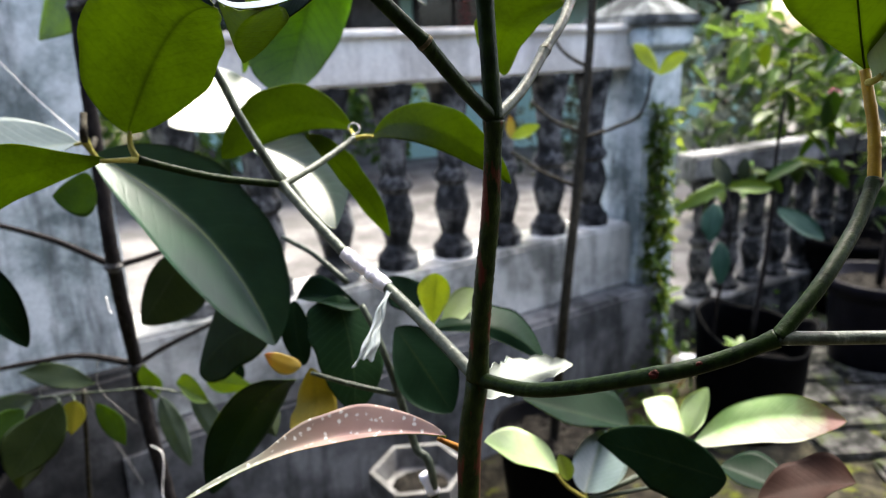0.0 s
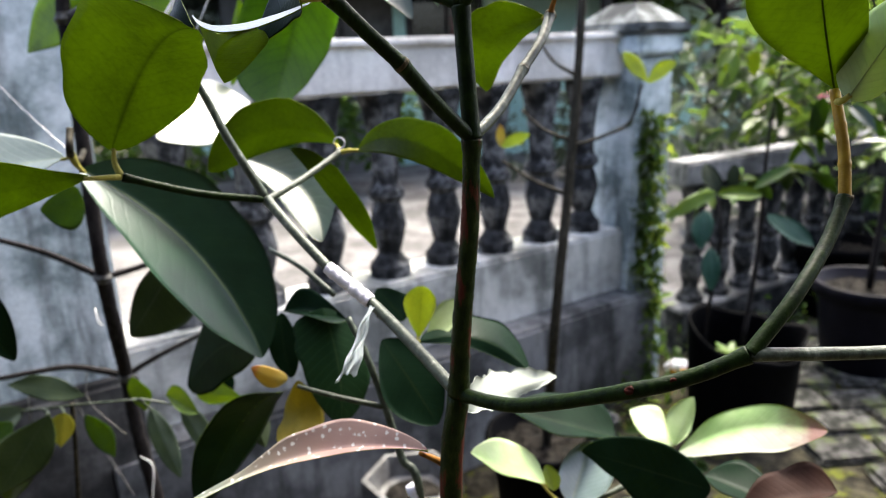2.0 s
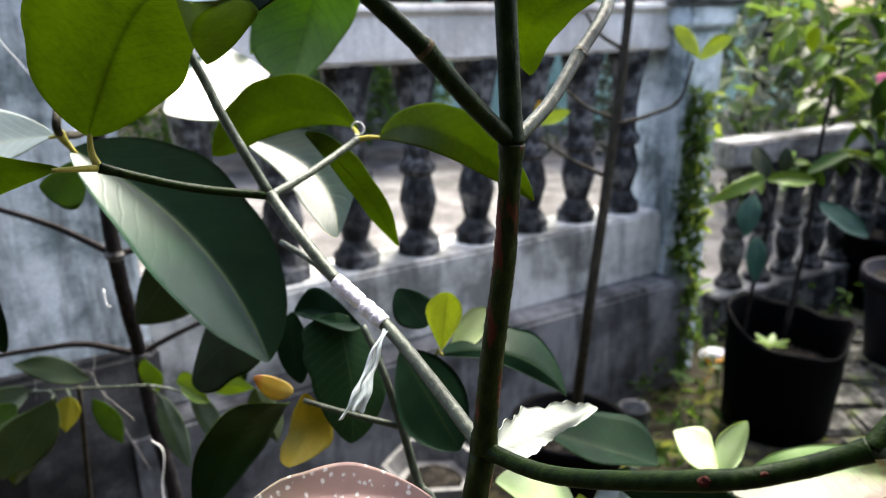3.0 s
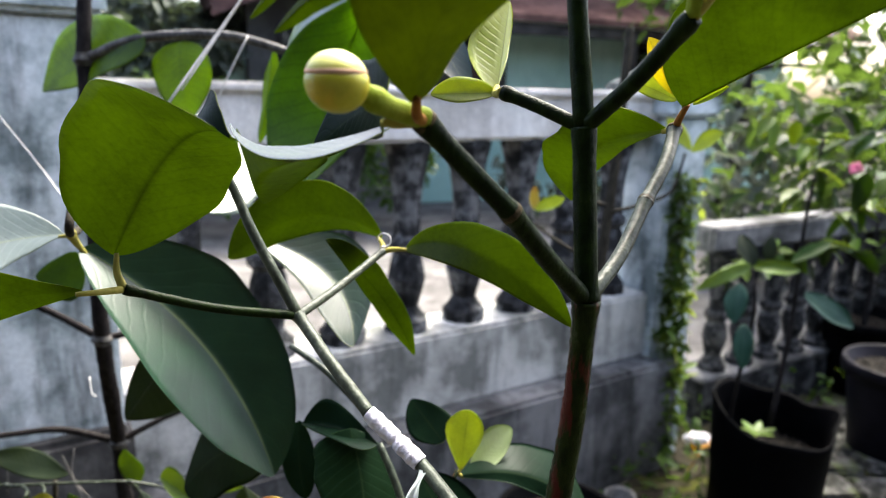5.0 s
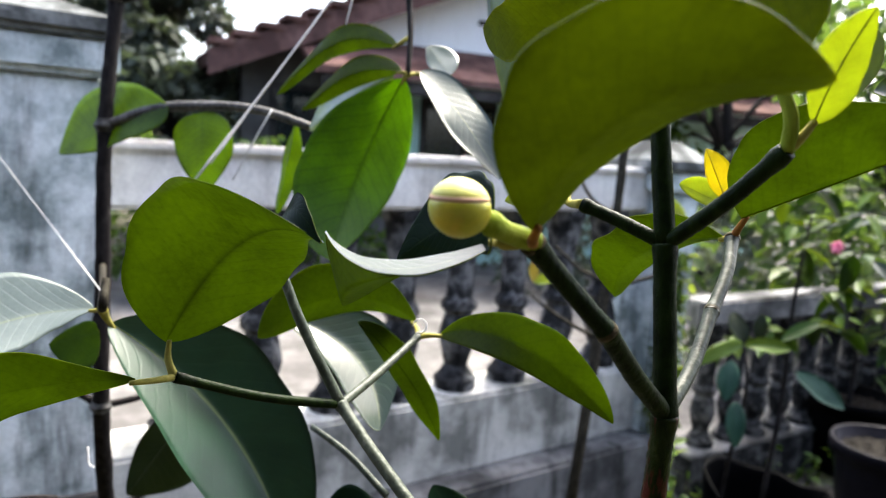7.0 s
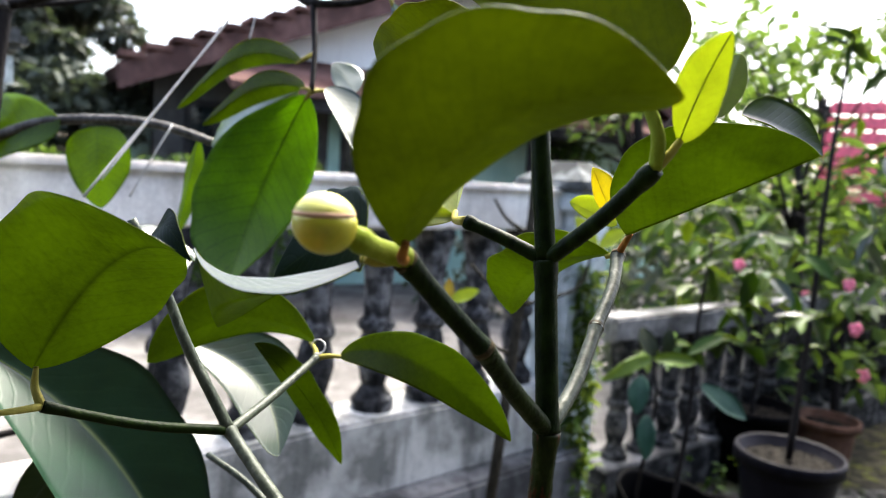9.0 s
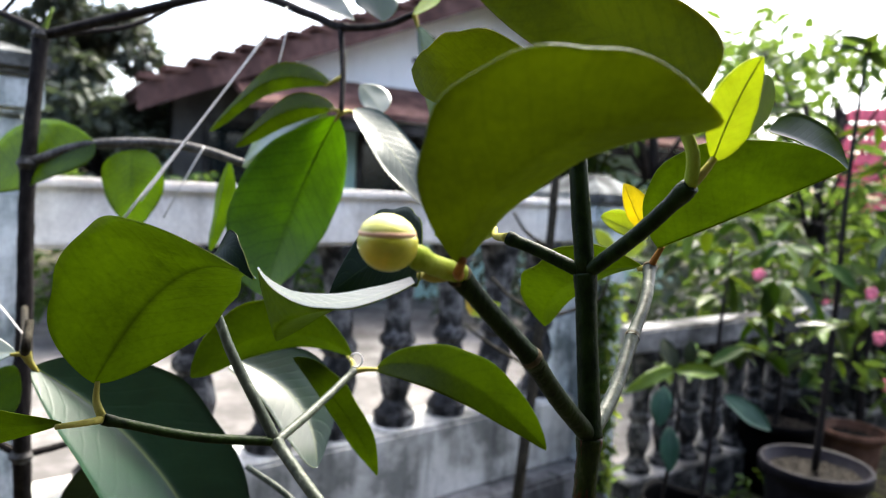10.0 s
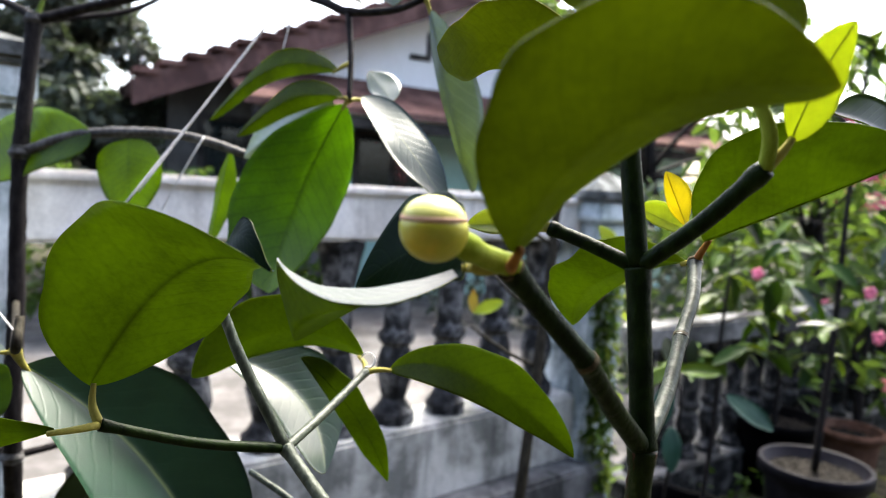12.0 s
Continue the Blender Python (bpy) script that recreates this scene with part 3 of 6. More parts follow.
fence = thing("balustrade", "weathered grey concrete garden balustrade on a high plinth", "fence", kind="structure")
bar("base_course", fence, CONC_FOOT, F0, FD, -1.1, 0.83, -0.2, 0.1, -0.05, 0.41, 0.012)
bar("plinth", fence, CONC, F0, FD, -1.02, 0.745, -0.10, 0.09, 0.405, 0.645, 0.01)
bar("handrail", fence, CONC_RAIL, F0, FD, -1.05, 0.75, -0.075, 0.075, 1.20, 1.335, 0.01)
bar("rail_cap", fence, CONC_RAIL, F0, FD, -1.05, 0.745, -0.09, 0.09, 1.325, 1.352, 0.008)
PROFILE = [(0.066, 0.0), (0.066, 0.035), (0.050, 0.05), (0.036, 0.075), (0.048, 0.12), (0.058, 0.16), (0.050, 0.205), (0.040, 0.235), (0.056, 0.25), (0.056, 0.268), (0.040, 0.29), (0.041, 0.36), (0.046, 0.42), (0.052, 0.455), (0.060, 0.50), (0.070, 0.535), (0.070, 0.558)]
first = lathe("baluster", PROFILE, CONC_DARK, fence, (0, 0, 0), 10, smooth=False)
first.matrix_basis = frame_m(F0, FD, 0, 0, 0.645)
for k in (-4, -3, -2, -1, 1, 2, 3):
    o = new("baluster", first.data)
    o.parent = fence
    o.matrix_basis = frame_m(F0, FD, 0.208 * k, 0, 0.645) @ pose(0, 0, 0, 0, 0, 13 * k)


def pillar(origin, d, k0, k1, o0, o1, z_shaft, label, plinth=0.0):
    p = thing("fence_pillar", label, "pillar", kind="structure")
    bar("shaft", p, CONC_BLUE, origin, d, k0, k1, o0, o1, -0.05, z_shaft, 0.012)
    e = 0.025
    bar("capital", p, CONC_BLUE, origin, d, k0 - e, k1 + e, o0 - e, o1 + e, z_shaft - 0.002, z_shaft + 0.075, 0.012)
    bar("cap", p, CONC_CAP, origin, d, k0 - 0.045, k1 + 0.045, o0 - 0.045, o1 + 0.045, z_shaft + 0.071, z_shaft + 0.11, 0.012)
    bm = bmesh.new()
    w, v = (k1 - k0) / 2 + 0.03, (o1 - o0) / 2 + 0.03
    m = frame_m(origin, d, (k0 + k1) / 2, (o0 + o1) / 2, z_shaft + 0.108)
    ring = [bm.verts.new(m @ Vector((sx * w, sy * v, 0))) for sx, sy in ((-1, -1), (1, -1), (1, 1), (-1, 1))]
    high = [bm.verts.new(m @ Vector((sx * w * 0.35, sy * v * 0.35, 0.07))) for sx, sy in ((-1, -1), (1, -1), (1, 1), (-1, 1))]
    for i in range(4):
        bm.faces.new((ring[i], ring[(i + 1) % 4], high[(i + 1) % 4], high[i]))
    bm.faces.new(high)
    bm.faces.new(ring[::-1])
    part("cap_top", bm, CONC_CAP, p)
    return p


pillar(F0, FD, 0.735, 0.925, -0.15, 0.10, 1.27, "pale blue-grey concrete fence pillar streaked with algae")
pillar(F0, FD, -1.55, -1.01, -0.15, 0.30, 1.47, "wide pale blue weathered gate pillar with a moulded cap")

# block added low on the pillar, its dark colour both grime and leaf shade
gate_base = thing("pillar_base", "plinth block of the gate pillar, darkened for grime and leaf shade", "plinth", kind="structure")
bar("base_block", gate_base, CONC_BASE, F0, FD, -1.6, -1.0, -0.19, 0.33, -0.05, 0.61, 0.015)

low_fence = thing("balustrade", "low near-black concrete balustrade with a paler handrail", "fence", kind="structure")
bar("handrail", low_fence, CONC_LOW, R0, RD, -0.02, 4.6, -0.06, 0.07, 0.735, 0.835, 0.01)
bar("base_rail", low_fence, CONC_BLACK, R0, RD, -0.02, 4.6, -0.07, 0.09, -0.05, 0.20, 0.01)
bar("base_cap", low_fence, CONC_LOW, R0, RD, -0.02, 4.6, -0.085, 0.095, 0.185, 0.207, 0.006)
LOWP = [(r * 0.9, 0.198 + z * 0.965) for r, z in PROFILE]
firstl = lathe("baluster", LOWP, CONC_BLACK, low_fence, (0, 0, 0), 10, smooth=False)
firstl.matrix_basis = frame_m(R0, RD, 0.12, 0, 0)
for k in range(1, 26):
    o = new("baluster", firstl.data)
    o.parent = low_fence
    o.matrix_basis = frame_m(R0, RD, 0.12 + 0.172 * k, 0, 0) @ pose(0, 0, 0, 0, 0, 17 * k)

# added wall out of view, dull so that little fill comes from behind the camera
bm_w = bmesh.new()
box_bm(bm_w, Matrix.Translation((0, -1.4, 1.2)), 14, 0.2, 2.5)
tagged(part("wall_unseen", bm_w, PLASTER_DULL, None), "unseen added wall that blocks the sky behind the camera", "wall", kind="structure")

# added slab out of view: cuts overhead sky light and reflections on near leaves
bm_w = bmesh.new()
box_bm(bm_w, Matrix.Translation((0, -0.8, 2.35)), 14, 1.4, 0.1)
tagged(part("ceiling", bm_w, PLASTER_DULL, None), "unseen added overhead slab that keeps sky off the near leaves", "ceiling", kind="structure")

# ---- road and yard beyond the fence ----
road_bm = bmesh.new()
box_bm(road_bm, frame_m(F0, FD, 2.0, 3.1, -0.01), 40, 5.6, 0.04)
tagged(part("road", road_bm, ROAD, None), "pale dusty concrete lane", "road", kind="structure")


# ---- foreground plant ----
P_LOW, P_TOP, P_UP = (0.0132, 0.368, 1.1167), (0.0249, 0.3698, 1.2625), (0.0216, 0.3802, 1.3291)
P_RING, P_BUD, P_RR, P_R = (-0.0084, 0.341, 1.3018), (-0.0379, 0.3276, 1.3323), (0.0574, 0.4159, 1.2957), (0.0784, 0.4524, 1.3256)
P_UR, P_UL = (0.0485, 0.3449, 1.3673), (-0.0093, 0.3967, 1.3419)
P_NL, P_NM, P_LL = (-0.1207, 0.5107, 1.2068), (-0.0782, 0.6004, 1.2274), (-0.202, 0.461, 1.2354)
P_NR, P_SC = (0.143, 0.2892, 1.171), (0.0939, 0.301, 1.1493)

plant = thing("mangosteen_sapling", "green mangosteen sapling with leathery leaves and one yellow flower bud", "plant")
plant_at = Vector((0.0, 0.385, 0.33))
tube("trunk", [(0.0, 0.385, 0.30), (0.002, 0.382, 0.7), (0.0065, 0.3675, 1.0392), P_LOW], 0.0085, 0.0062, STEM_LOW, plant, 14, 8, wobble=0.12)
tube("stem", [P_LOW, (0.017, 0.3675, 1.165), (0.0225, 0.3687, 1.215), P_TOP], 0.0058, 0.0046, STEM_LOW, plant, 14, 8, knots=((0.0, 0.18, 0.06), (1.0, 0.22, 0.05)), wobble=0.1)
tube("stem", [P_TOP, (0.0232, 0.375, 1.296), P_UP], 0.0047, 0.0045, STEM, plant, 14, 8, knots=((0.0, 0.15, 0.08), (1.0, 0.14, 0.12)))
tube("stem", [P_UP, (0.0178, 0.3867, 1.3707), (0.0143, 0.3900, 1.4124)], 0.0043, 0.0036, STEM, plant, 12, 8)
tube("branch", [P_TOP, (0.008, 0.356, 1.281), P_RING], 0.0039, 0.0037, STEM, plant, 12, 8, knots=((1.0, 0.14, 0.05),))
tube("branch", [P_RING, (-0.024, 0.334, 1.3175), P_BUD], 0.0036, 0.0036, STEM, plant, 12, 8, knots=((1.0, 0.2, 0.12), (0.04, 0.12, 0.03)))
tube("branch", [P_TOP, (0.042, 0.392, 1.276), P_RR], 0.0031, 0.0031, STEM_GREY, plant, 12, 8, knots=((1.0, 0.18, 0.05),))
tube("branch", [P_RR, (0.070, 0.434, 1.311), P_R], 0.0030, 0.0032, STEM_GREY, plant, 12, 8, knots=((1.0, 0.22, 0.06), (0.03, 0.12, 0.03)))
tube("branch", [P_UP, (0.036, 0.363, 1.347), P_UR], 0.0033, 0.0033, STEM, plant, 12, 8, knots=((0.93, 0.2, 0.06),))
tube("branch", [P_UP, (0.005, 0.389, 1.3365), P_UL], 0.0030, 0.0028, STEM, plant, 12, 8, knots=((0.94, 0.2, 0.06),))
tube("branch", [P_LOW, (0.045, 0.338, 1.124), P_SC, (0.12, 0.294, 1.159), P_NR], 0.0041, 0.0037, STEM, plant, 14, 8, knots=((0.0, 0.2, 0.04), (0.5, 0.08, 0.03), (1.0, 0.2, 0.05)))
tube("branch", [P_NR, (0.1897, 0.2873, 1.1707), (0.2373, 0.2878, 1.1707)], 0.0032, 0.0029, STEM_GREY, plant, 12, 8)
tube("branch", [P_NR, (0.1667, 0.3016, 1.1921), (0.1914, 0.3231, 1.2120), (0.2061, 0.3378, 1.2302)], 0.0036, 0.0034, STEM, plant, 12, 8, knots=((1.0, 0.2, 0.05),))
GA, GB = (-0.072, 0.4623, 1.1675), (-0.0428, 0.4457, 1.1475)
tube("branch", [P_LOW, (-0.014, 0.408, 1.132), GB, GA], 0.0040, 0.0037, STEM_GREY, plant, 12, 8)
tube("branch", [GA, (-0.098, 0.487, 1.188), P_NL], 0.0037, 0.0036, STEM_GREY, plant, 12, 8, knots=((1.0, 0.25, 0.06),))
tube("branch", [P_NL, (-0.1473, 0.5172, 1.2542), (-0.1590, 0.5194, 1.2808), (-0.1776, 0.5118, 1.3251)], 0.0034, 0.0026, STEM_GREY, plant, 12, 8)
tube("branch", [P_NL, (-0.162, 0.486, 1.218), P_LL], 0.0029, 0.0026, STEM, plant, 12, 8, knots=((0.98, 0.2, 0.05),))
tube("branch", [P_NL, (-0.102, 0.553, 1.214), P_NM], 0.0029, 0.0026, STEM_GREY, plant, 12, 8, knots=((1.0, 0.2, 0.05),))
for where, axis, r in ((P_RING, P_BUD, 0.0043), (P_RR, P_R, 0.0037), (P_BUD, P_RING, 0.0044), (P_R, P_RR, 0.0040), ((0.2061, 0.3378, 1.2302), (0.2017, 0.3498, 1.2822), 0.0042)):
    w, q = Vector(where), Vector(axis)
    d = (q - w).normalized()
    tube("node_collar", [w - d * 0.0011, w + d * 0.0011], r, r * 0.98, COLLAR, plant, 12, 2)

SCAR = bark_mat("scar_red", [(0.35, (0.016, 0.005, 0.004)), (0.7, (0.05, 0.012, 0.009))], 0.6, bump_amt=0.9)
for at, size in ((P_SC, 0.0030), ((0.1125, 0.2955, 1.1563), 0.0024)):
    bm = bmesh.new()
    bmesh.ops.create_icosphere(bm, subdivisions=3, radius=size, matrix=Matrix.Translation(Vector(at) + Vector((-0.001, -0.0026, 0.0012))) @ Matrix.Diagonal((1.0, 0.6, 0.8, 1)))
    for v in bm.verts:
        v.co += v.normal * 0.0009 * noise.noise(v.co * 500)
    part("leaf_scar", bm, SCAR, plant, "dark red leaf scar")

tube("petiole", [P_UR, (0.0470, 0.3421, 1.3786), (0.0415, 0.3436, 1.3917)], 0.0026, 0.0022, BUD_STALK, plant, 10, 6, "stout yellow-green leaf stalk")

tube("shoot", [(0.2061, 0.3378, 1.2302), (0.2052, 0.342, 1.254), (0.2017, 0.3498, 1.2822)], 0.0031, 0.0025, SHOOT, plant, 12, 6, "stout orange-yellow shoot", knots=((0.35, 0.12, 0.03), (0.7, 0.1, 0.03)))

ring_c = Vector(P_NM) + Vector((0.001, -0.002, 0.0085))
tube("dry_bract", [ring_c + Vector((0.0048 * math.cos(a_), 0.001 * a_, 0.0048 * math.sin(a_))) for a_ in (-2.0, -1.2, -0.4, 0.4, 1.2, 2.0, 2.8, 3.4)], 0.0009, 0.0004, TWINE, plant, 6, 4, "curled white dry bract")

# graft binding and its loose end
tape_at = Vector(GA).lerp(Vector(GB), 0.5)
tube("graft_tape", [Vector(GA).lerp(Vector(GB), k) for k in (0.0, 0.2, 0.4, 0.6, 0.8, 1.0)], 0.0045, 0.0048, TAPE, plant, 14, 5, "white plastic graft tape", knots=((0.15, 0.12, 0.04), (0.33, 0.1, 0.03), (0.55, -0.2, 0.03), (0.68, 0.12, 0.04), (0.86, 0.1, 0.03)), wobble=0.12)


def tape_tail(pts):
    """Twisted film that spreads into a crinkled, forked end."""
    line = catmull([Vector(p) for p in pts], 9)
    n, m = len(line), 17
    verts, faces, uvs = [], [], []
    for i, c in enumerate(line):
        s = i / (n - 1)
        half = 0.0019 + 0.0066 * max(0.0, s - 0.12) ** 1.1
        for j in range(m):
            v = 2 * j / (m - 1) - 1
            fork = 0.004 * (abs(v) ** 1.2 - 0.35 + 0.25 * math.sin(9 * v + 1)) * max(0.0, s - 0.6) / 0.4
            ruck = 0.0009 * (math.sin(5 * v + 3 * s) + 0.7 * math.sin(11 * v - 5 * s + 1) + 0.4 * math.sin(26 * s + 4 * v))
            verts.append(c + Vector((half * v * 0.92 + 0.0006 * math.sin(17 * s + v), ruck * (0.4 + s), 0.28 * half * v - fork)))
            uvs.append((s, v))
    for i in range(n - 1):
        for j in range(m - 1):
            faces.append((i * m + j, i * m + j + 1, (i + 1) * m + j + 1, (i + 1) * m + j))
    ob = mesh_ob("tape_tail", verts, faces, FROST, plant, "loose frosted forked end of plastic tape", uvs=uvs)
    solid = ob.modifiers.new("thickness", "SOLIDIFY")
    solid.thickness = 0.0003


tape_tail([(-0.0402, 0.441, 1.1476), (-0.0442, 0.432, 1.1406), (-0.0488, 0.424, 1.1288), (-0.0523, 0.416, 1.1204), (-0.0571, 0.41, 1.1106)])

# flower bud
BC = Vector((-0.0628, 0.3114, 1.344))
stalk_from = Vector(P_BUD) + Vector((0.0005, -0.001, 0.001))
to_bud = (BC - stalk_from).normalized()
tube("bud_stalk", [stalk_from, stalk_from.lerp(BC, 0.4) + Vector((0, 0, -0.001)), BC - to_bud * 0.0075], 0.0036, 0.0033, BUD_STALK, plant, 14, 6, knots=((0.75, 0.25, 0.12),))
bud_m = Matrix.Translation(BC) @ Vector((to_bud.x, to_bud.y, -0.06)).to_track_quat("X", "Z").to_matrix().to_4x4()


def bud_half(name, lower):
    verts, faces = [], []
    nr, nk = 12, 28
    for i in range(nr + 1):
        lat = math.asin(0.3) + (i / nr) * ((-math.pi / 2 if lower else math.pi / 2) - math.asin(0.3))
        for k in range(nk):
            ph = 2 * math.pi * k / nk
            z = math.sin(lat)
            r = math.cos(lat) * (1 - 0.045 * math.exp(-((z - 0.3) / 0.06) ** 2)) * (1 + 0.012 * math.sin(3 * ph + 1))
            x, y = r * math.cos(ph), r * math.sin(ph)
            zz = z * (0.97 if lower else 0.93) + 0.05 * x + (-0.01 if lower else 0.03)
            verts.append(bud_m @ (Vector((x, y, zz)) * 0.0094))
    for i in range(nr):
        for k in range(nk):
            a, b = i * nk + k, i * nk + (k + 1) % nk
            faces.append((a, b, b + nk, a + nk) if not lower else (a + nk, b + nk, b, a))
    faces.append(tuple(range(nk)))
    return mesh_ob(name, verts, faces, BUD if lower else BUD_PALE, plant, "plump yellow-green bud sepal" if lower else "pale cream-green upper bud sepal")


bud_half("bud_sepal", False)
bud_half("bud_sepal", True)
seam = lathe("bud_seam", [(0.0080, -0.0011), (0.00895, -0.0007), (0.00903, 0.0), (0.00895, 0.0006), (0.0080, 0.0010)], BUD_SEAM, plant, sides=28, label="reddish seam between the sepals")
seam.matrix_basis = bud_m @ pose(0.0, 0, 0.0028, 0, -3, 0)
tube("pedicel_scale", [stalk_from, (-0.0460, 0.3256, 1.3320), (-0.0503, 0.3251, 1.3334)], 0.0016, 0.0022, PETIOLE, plant, 8, 5)

# leaves of the foreground plant
blade(plant, (-0.2093, 0.4683, 1.2522), (-0.1134, 0.3755, 1.3224), (-0.764, -0.422, 0.488), (0.487, 0.337, 0.293, 0.330, 0.387), (0.311, 0.291, 0.224, 0.142, 0.076), arc=0.041, bow=-0.184, fold=(-3, -13), under=UNDER_RIBBED, rib=False, stalk=P_LL)
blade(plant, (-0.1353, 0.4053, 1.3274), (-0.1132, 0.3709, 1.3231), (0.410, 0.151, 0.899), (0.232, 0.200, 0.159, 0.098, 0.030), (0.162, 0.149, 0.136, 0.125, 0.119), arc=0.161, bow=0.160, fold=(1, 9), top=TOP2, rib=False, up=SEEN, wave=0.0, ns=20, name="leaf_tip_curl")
blade(plant, (-0.2148, 0.4427, 1.2395), (-0.2747, 0.3488, 1.2080), (0.109, -0.378, 0.919), (0.110, 0.215, 0.200, 0.210, 0.215), (0.170, 0.211, 0.261, 0.295, 0.315), arc=-0.147, bow=0.494, fold=(16, 14), stalk=P_LL, up=(0, 1, 0.3), rib=False)
blade(plant, (-0.0803, 0.6167, 1.2350), (-0.2028, 0.6370, 1.2101), (-0.244, -0.370, 0.896), (0.303, 0.244, 0.218, 0.249, 0.341), (0.228, 0.232, 0.221, 0.220, 0.292), arc=0.103, bow=0.209, fold=(20, 27), stalk=P_NM, up=(0, 1, 0.3), rib=False)
blade(plant, (-0.0617, 0.6029, 1.2295), (0.0474, 0.5236, 1.1994), (0.273, 0.010, 0.962), (0.127, 0.118, 0.135, 0.180, 0.224), (0.124, 0.112, 0.105, 0.102, 0.072), arc=0.172, bow=0.152, fold=(11, 19), stalk=P_NM, up=(0, 1, 0.3), rib=False)
blade(plant, (-0.1249, 0.6311, 1.2285), (-0.0574, 0.6575, 1.1261), (0.838, -0.239, 0.491), (0.21, 0.14, 0.09, 0.10, 0.07), (0.071, 0.077, 0.098, 0.12, 0.08), arc=0.067, bow=-0.001, fold=(-10, -10), up=(0, 1, 0.3))
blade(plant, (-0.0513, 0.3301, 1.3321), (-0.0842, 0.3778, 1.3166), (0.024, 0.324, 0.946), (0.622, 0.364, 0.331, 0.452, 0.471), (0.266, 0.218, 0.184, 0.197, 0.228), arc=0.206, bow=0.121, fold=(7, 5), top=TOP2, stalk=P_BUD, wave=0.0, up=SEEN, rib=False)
blade(plant, (-0.0483, 0.3405, 1.3307), (-0.1101, 0.3619, 1.3284), (0.290, 0.880, 0.376), (0.180, 0.134, 0.092, 0.052, 0.028), (0.151, 0.100, 0.050, 0.032, 0.034), arc=-0.290, bow=0.036, fold=(-1, 1), top=GLOSS, wave=0.0, up=(0, -0.3, 1), rib=False, name="leaf_margin")
blade(plant, (-0.0785, 0.3325, 1.3191), (-0.1058, 0.3871, 1.2952), (-0.817, -0.169, 0.551), (0.030, 0.095, 0.220, 0.457, 0.638), (0.354, 0.389, 0.424, 0.396, 0.389), arc=0.112, bow=-0.040, fold=(44, 51), wave=0.0, up=(0, 1, 0.4), rib=False, name="leaf_tip_fold")
blade(plant, (-0.0414, 0.3106, 1.3388), (0.0246, 0.2756, 1.3833), (-0.637, -0.621, 0.457), (0.667, 0.441, 0.364, 0.403, 0.626), (0.260, 0.173, 0.182, 0.202, 0.311), arc=0.205, bow=-0.067, fold=(-10, -14), under=UNDER_OLD, stalk=P_BUD, stalk_mat=PETIOLE_RED, thick=0.0007, rib=False)
blade(plant, (0.0204, 0.4468, 1.4146), (-0.0510, 0.4809, 1.4248), (-0.272, -0.751, 0.602), (0.495, 0.423, 0.303, 0.175, 0.089), (0.118, 0.126, 0.152, 0.286, 0.374), arc=0.318, bow=-0.254, fold=(-2, -16), under=UNDER_OLD, rib=False)
leaf(plant, (0.0506, 0.3405, 1.4030), (-0.0386, 0.4087, 1.4633), (0.0284, 0.3503, 1.4400), (0.0034, 0.3760, 1.4140), under=UNDER_OLD, bow=0.05, rib=False, full=0.45)
blade(plant, (0.0560, 0.3446, 1.3767), (0.0613, 0.3254, 1.4114), (-0.926, 0.252, 0.279), (0.161, 0.191, 0.215, 0.225, 0.239), (0.277, 0.244, 0.194, 0.161, 0.128), arc=0.024, bow=-0.041, fold=(-3, 2), top=YOUNG, under=YOUNG, stalk=P_UR)
leaf(plant, (0.0877, 0.3804, 1.3905), (0.0950, 0.3818, 1.4164), (0.0979, 0.3802, 1.4031), (0.0880, 0.3870, 1.4078), PALE, PALE, full=0.5)
blade(plant, (0.0793, 0.4467, 1.3370), (0.1405, 0.3909, 1.3794), (-0.711, -0.695, 0.112), (0.665, 0.561, 0.507, 0.502, 0.540), (0.030, 0.180, 0.229, 0.211, 0.153), arc=0.097, bow=0.027, fold=(-35, -47), stalk=P_R, stalk_mat=PETIOLE_RED)
leaf(plant, (0.1114, 0.4061, 1.3958), (0.1475, 0.3999, 1.3795), (0.1339, 0.4108, 1.4017), (0.1228, 0.4010, 1.3888), TOP, UNDER, bow=0.04, rib=False, name="leaf_tip_curl")
blade(plant, (0.0758, 0.4570, 1.3261), (0.0437, 0.5333, 1.2777), (-0.926, -0.177, 0.335), (0.489, 0.282, 0.210, 0.280, 0.462), (0.318, 0.276, 0.231, 0.193, 0.208), arc=0.187, bow=0.026, fold=(23, 24), stalk=P_R, rib=False)
leaf(plant, (0.0822, 0.4731, 1.3423), (0.0661, 0.4670, 1.3697), (0.0811, 0.4698, 1.3617), (0.0694, 0.4704, 1.3539), YOUNG_YELLOW, YOUNG_YELLOW, full=0.75, ns=12, nv=4)
leaf(plant, (0.0425, 0.5136, 1.4532), (0.0242, 0.5312, 1.4871), (0.0289, 0.5248, 1.4678), (0.0389, 0.5155, 1.4708), YOUNG, YOUNG, full=0.7, ns=16, nv=4)
leaf(plant, (0.0877, 0.4824, 1.3396), (0.0640, 0.4959, 1.3505), (0.0771, 0.4898, 1.3544), (0.0738, 0.4890, 1.3409), YOUNG, YOUNG, full=0.5, ns=12, nv=4)
leaf(plant, (0.0926, 0.4717, 1.3376), (0.1076, 0.4658, 1.3468), (0.0985, 0.4667, 1.3455), (0.1001, 0.4661, 1.3407), YOUNG, YOUNG, full=0.5, ns=10, nv=4)
